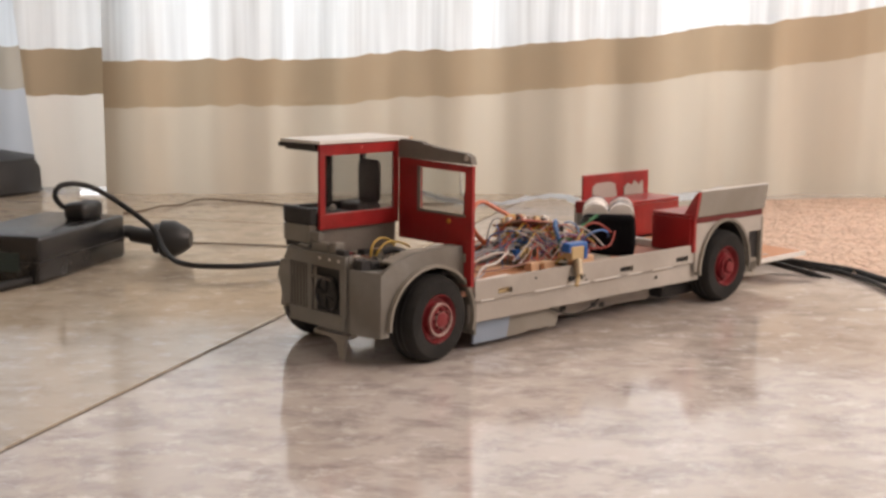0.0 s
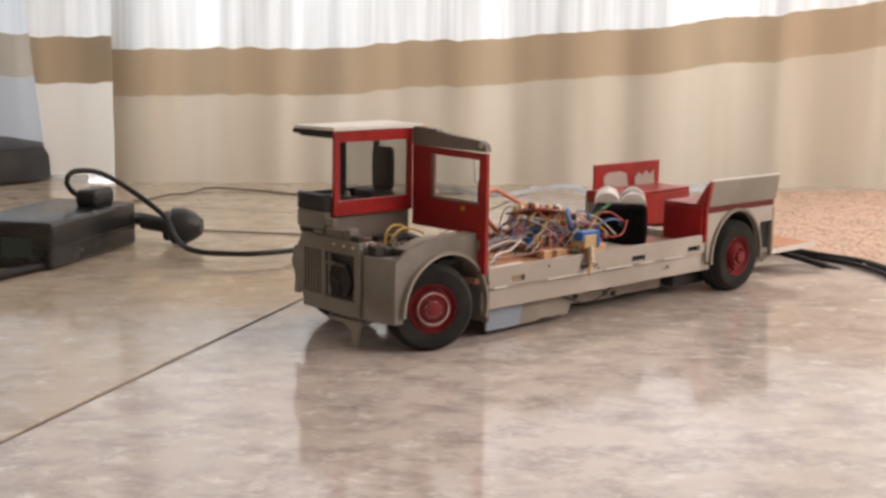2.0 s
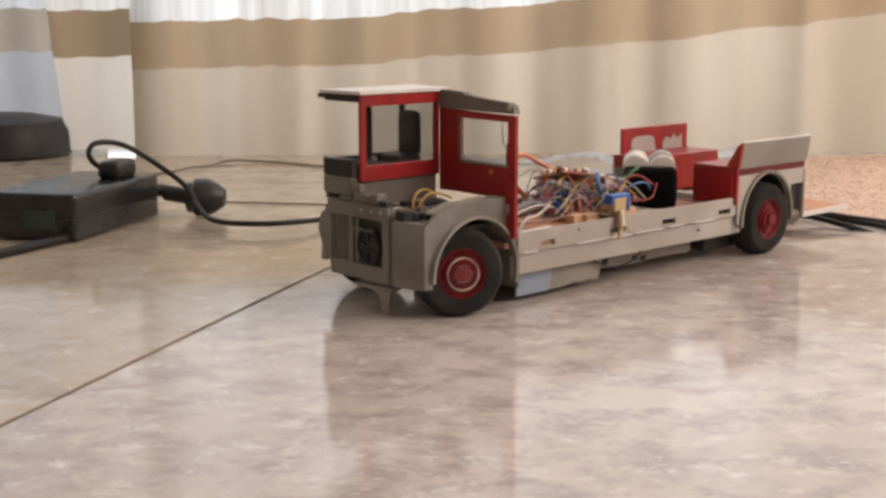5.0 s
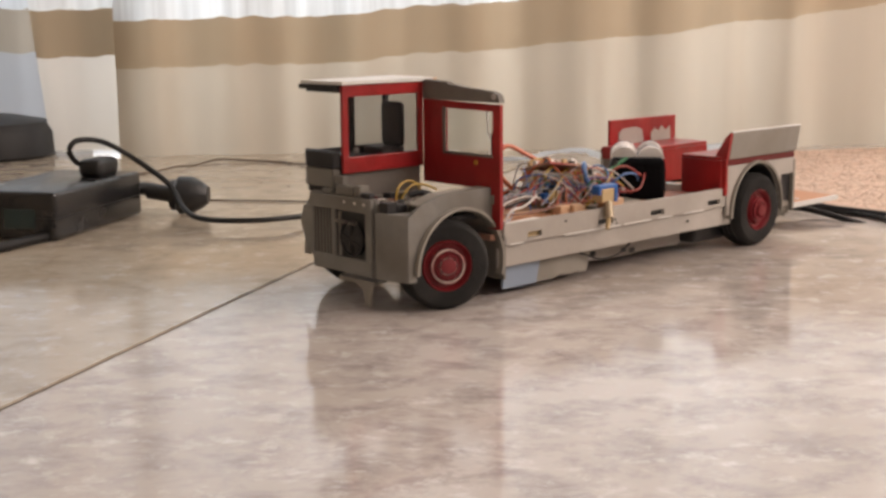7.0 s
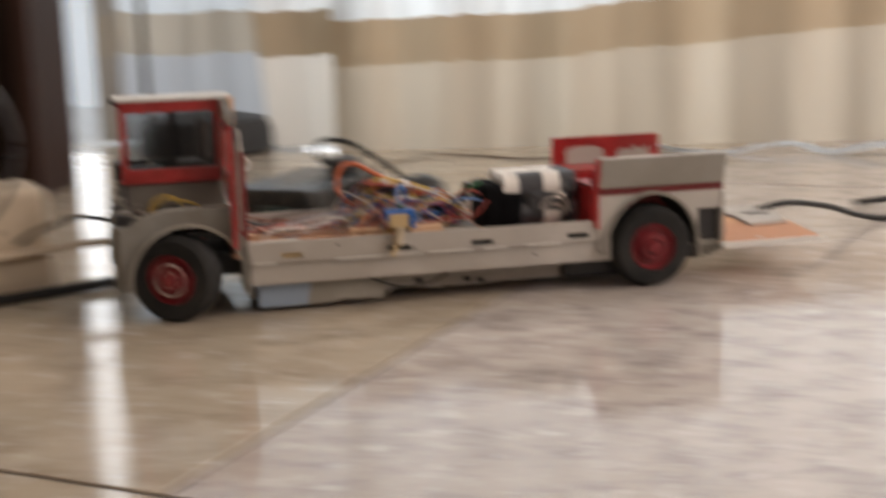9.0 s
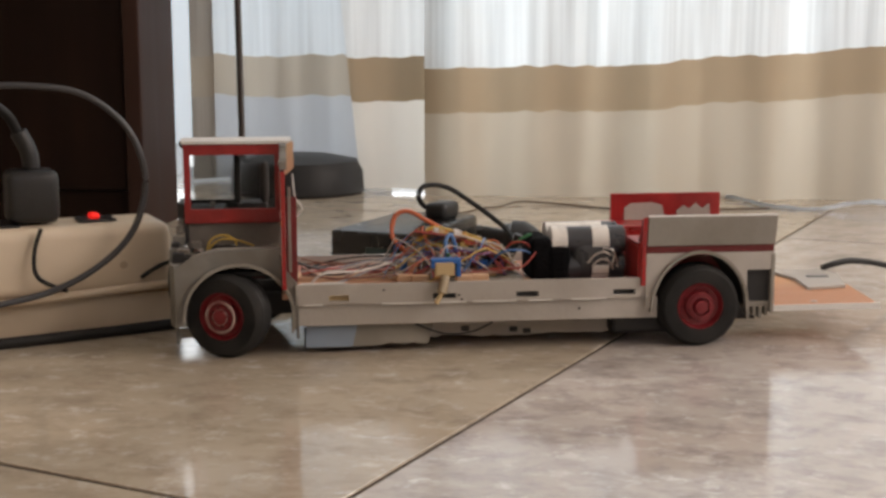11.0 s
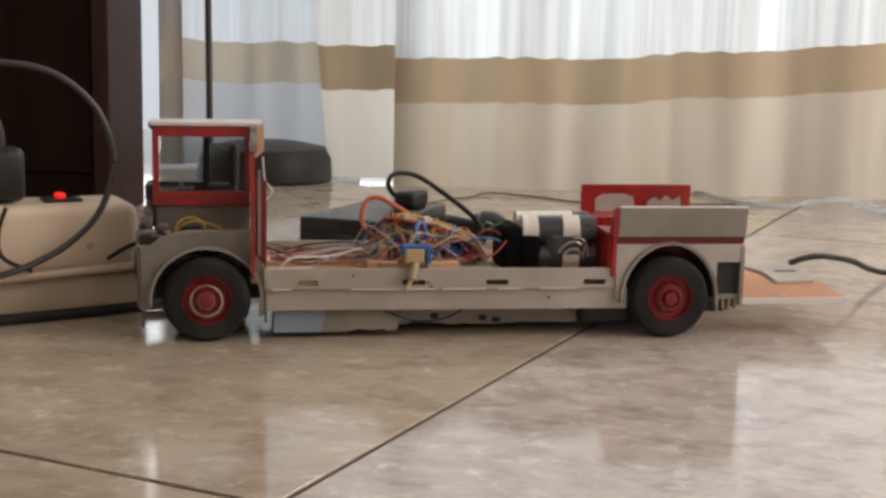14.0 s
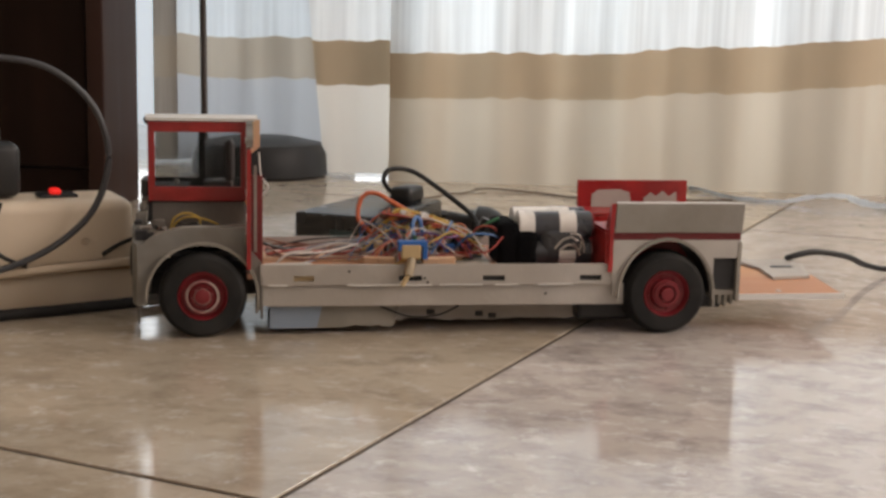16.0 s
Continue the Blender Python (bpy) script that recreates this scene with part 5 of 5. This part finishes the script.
    wire("blue", [(0.180, -0.030, 0.056), (0.190, -0.040, 0.068), (0.203, -0.040, 0.069), (0.212, -0.038, 0.066), (0.218, -0.034, 0.062)], 0.0009)
    wire("red", [(0.176, -0.034, 0.055), (0.190, -0.042, 0.056), (0.203, -0.048, 0.058), (0.214, -0.044, 0.068)], 0.0006)
    wire("red", [(0.190, -0.020, 0.060), (0.198, -0.028, 0.072), (0.208, -0.032, 0.073), (0.215, -0.040, 0.066)], 0.0009)
    wire("green", [(0.186, -0.016, 0.058), (0.198, -0.022, 0.070), (0.214, -0.026, 0.079)], 0.0012)
    wire("blue", [(0.150, -0.045, 0.062), (0.148, -0.040, 0.076), (0.153, -0.036, 0.080), (0.158, -0.034, 0.062)], 0.0016)
    for k in range(6):
        f = k * 0.0016
        wire(("yellow", "orange", "yellow", "red", "orange", "yellow")[k], [(0.128, 0.006 - f, 0.066), (0.140, 0.004 - f, 0.0805 - 0.5 * f), (0.158, 0.000 - f, 0.0790 - f), (0.178, -0.006 - f, 0.0735 - f), (0.196, -0.012 - f, 0.066)], 0.0009)
    part("plug_cap", tube([(0.200, -0.020, 0.064), (0.203, -0.021, 0.072), (0.205, -0.022, 0.078)], 0.0032, 10), BLACK, truck, "small black connector end", smooth=True)
    cols = ["red", "red", "orange", "yellow", "yellow", "blue", "blue", "green", "white", "white", "white", "grey", "grey", "orange", "red", "purple"]
    for k in range(70):
        a = Vector((rnd.uniform(0.10, 0.165), rnd.uniform(-0.050, 0.020), rnd.uniform(0.048, 0.058)))
        b = Vector((rnd.uniform(0.125, 0.205), rnd.uniform(-0.050, 0.020), rnd.uniform(0.048, 0.060)))
        mid = (a + b) / 2 + Vector((rnd.uniform(-0.012, 0.012), rnd.uniform(-0.012, 0.012), rnd.uniform(0.006, 0.026)))
        q1 = a.lerp(mid, 0.5) + Vector((rnd.uniform(-0.006, 0.006), rnd.uniform(-0.006, 0.006), rnd.uniform(0.002, 0.009)))
        q2 = b.lerp(mid, 0.5) + Vector((rnd.uniform(-0.006, 0.006), rnd.uniform(-0.006, 0.006), rnd.uniform(0.002, 0.009)))
        wire(rnd.choice(cols), [a, q1, mid, q2, b], rnd.uniform(0.00042, 0.0008))
    for k in range(14):
        y0, y1 = rnd.uniform(-0.050, 0.030), rnd.uniform(-0.045, 0.015)
        wire(rnd.choice(["grey", "white", "brown", "red", "black", "brown"]), [(0.044, y0, rnd.uniform(0.046, 0.060)), (0.070, y0 * 0.8 + y1 * 0.2, rnd.uniform(0.047, 0.056)), (0.100, y0 * 0.3 + y1 * 0.7, rnd.uniform(0.047, 0.062)), (0.130, y1, rnd.uniform(0.050, 0.064))], rnd.uniform(0.0005, 0.0009))


build_wiring()


# ---------------------------------------------------------------- what moves
DRIVE = [                                            # seconds, x, y, turn
    (0.0, 0, 0, 0), (8.3, 0, 0, 0),
    (8.4, -0.0184, 0.0041, -0.78),
    (8.5, -0.0472, 0.0241, -3.29),
    (8.6, -0.0827, 0.0547, -7.48),
    (8.7, -0.1295, 0.0802, -10.73),
    (8.8, -0.1964, 0.0932, -14.27),
    (8.9, -0.2393, 0.1518, -19.39),
    (9, -0.2706, 0.2037, -23.16),
    (9.1, -0.2996, 0.2131, -24.76),
    (9.2, -0.3069, 0.2229, -25.73),
    (9.5, -0.3086, 0.2279, -26.41), (16.0, -0.3086, 0.2279, -26.41),
]
STEER = [(0.0, 6.0), (0.1, 6.0), (0.2, -25.0), (8.3, -25.0), (9.2, -25.0), (13.88, -25.0), (13.98, 0.0), (16.0, 0.0)]


TETHER = tagged(link("cable", tube([(0, 0, 0.030), (0.012, -0.004, 0.0335), (0.035, -0.006, 0.0340), (0.082, 0.000, 0.025), (0.125, 0.012, 0.012), (0.165, 0.012, 0.0050), (0.24, -0.010, 0.0046), (0.32, -0.03, 0.0046)], 0.0027, 10), CABLE, smooth=True),
                "thick black tether cable trailing from the truck's tail", "cable")


def between(rows, t, k):
    for p, q in zip(rows, rows[1:]):
        if p[0] <= t <= q[0]:
            f = (t - p[0]) / (q[0] - p[0])
            return p[k] + (q[k] - p[k]) * f
    return rows[-1][k]


PACK1, PACK2 = pose(0.2230, -0.0295, 0.0446, 0, 0, 40), pose(0.2110, -0.0215, 0.0446, 0, 0, 0)


def motions():
    walk(truck, [(t, pose(x, y, 0, 0, 0, a)) for t, x, y, a in DRIVE])
    walk(TETHER, [(t, Matrix.Translation((0.158 + (0.478 - 0.158) * k, 0.081 + (0.020 - 0.081) * k, -0.024 * k)) @ Matrix.Rotation(radians(-80 * k), 4, "Z"))
                  for t, k in ((0.0, 1.0), (8.3, 1.0), (8.5, 0.86), (8.7, 0.55), (8.9, 0.22), (9.1, 0.05), (9.5, 0.0), (16.0, 0.0))])
    walk(battery_pack, [(0.0, PACK1), (8.4, PACK1), (8.6, PACK1.lerp(PACK2, 0.3)), (8.75, PACK1.lerp(PACK2, 0.75)), (8.9, PACK2), (16.0, PACK2)])
    times = sorted({0.0, 0.1, 0.2, 8.3, 9.5, 13.88, 13.98, 16.0} | {round(8.3 + 0.05 * i, 2) for i in range(25)})
    for ob, side, front in ((front_left, -1, True), (front_right, 1, True), (rear_left, -1, False), (rear_right, 1, False)):
        rows, way, last = [], 0.0, (0.0, 0.0)
        for t in times:
            x, y = between(DRIVE, t, 1), between(DRIVE, t, 2)
            way += math.hypot(x - last[0], y - last[1])
            last = (x, y)
            roll = Matrix.Rotation(-way / 0.0298, 4, "Y")
            flip = Matrix.Rotation(math.pi, 4, "Z") if side > 0 else Matrix.Identity(4)
            if front:
                turn = Matrix.Rotation(radians(between(STEER, t, 1)), 4, "Z")
                m = Matrix.Translation((0.0, 0.038 * side, 0.0300)) @ turn @ Matrix.Translation((0, 0.0185 * side, 0)) @ roll @ flip
            else:
                m = Matrix.Translation((0.3305, 0.0585 * side, 0.0300)) @ roll @ flip
            rows.append((t, m))
        walk(ob, rows)


motions()
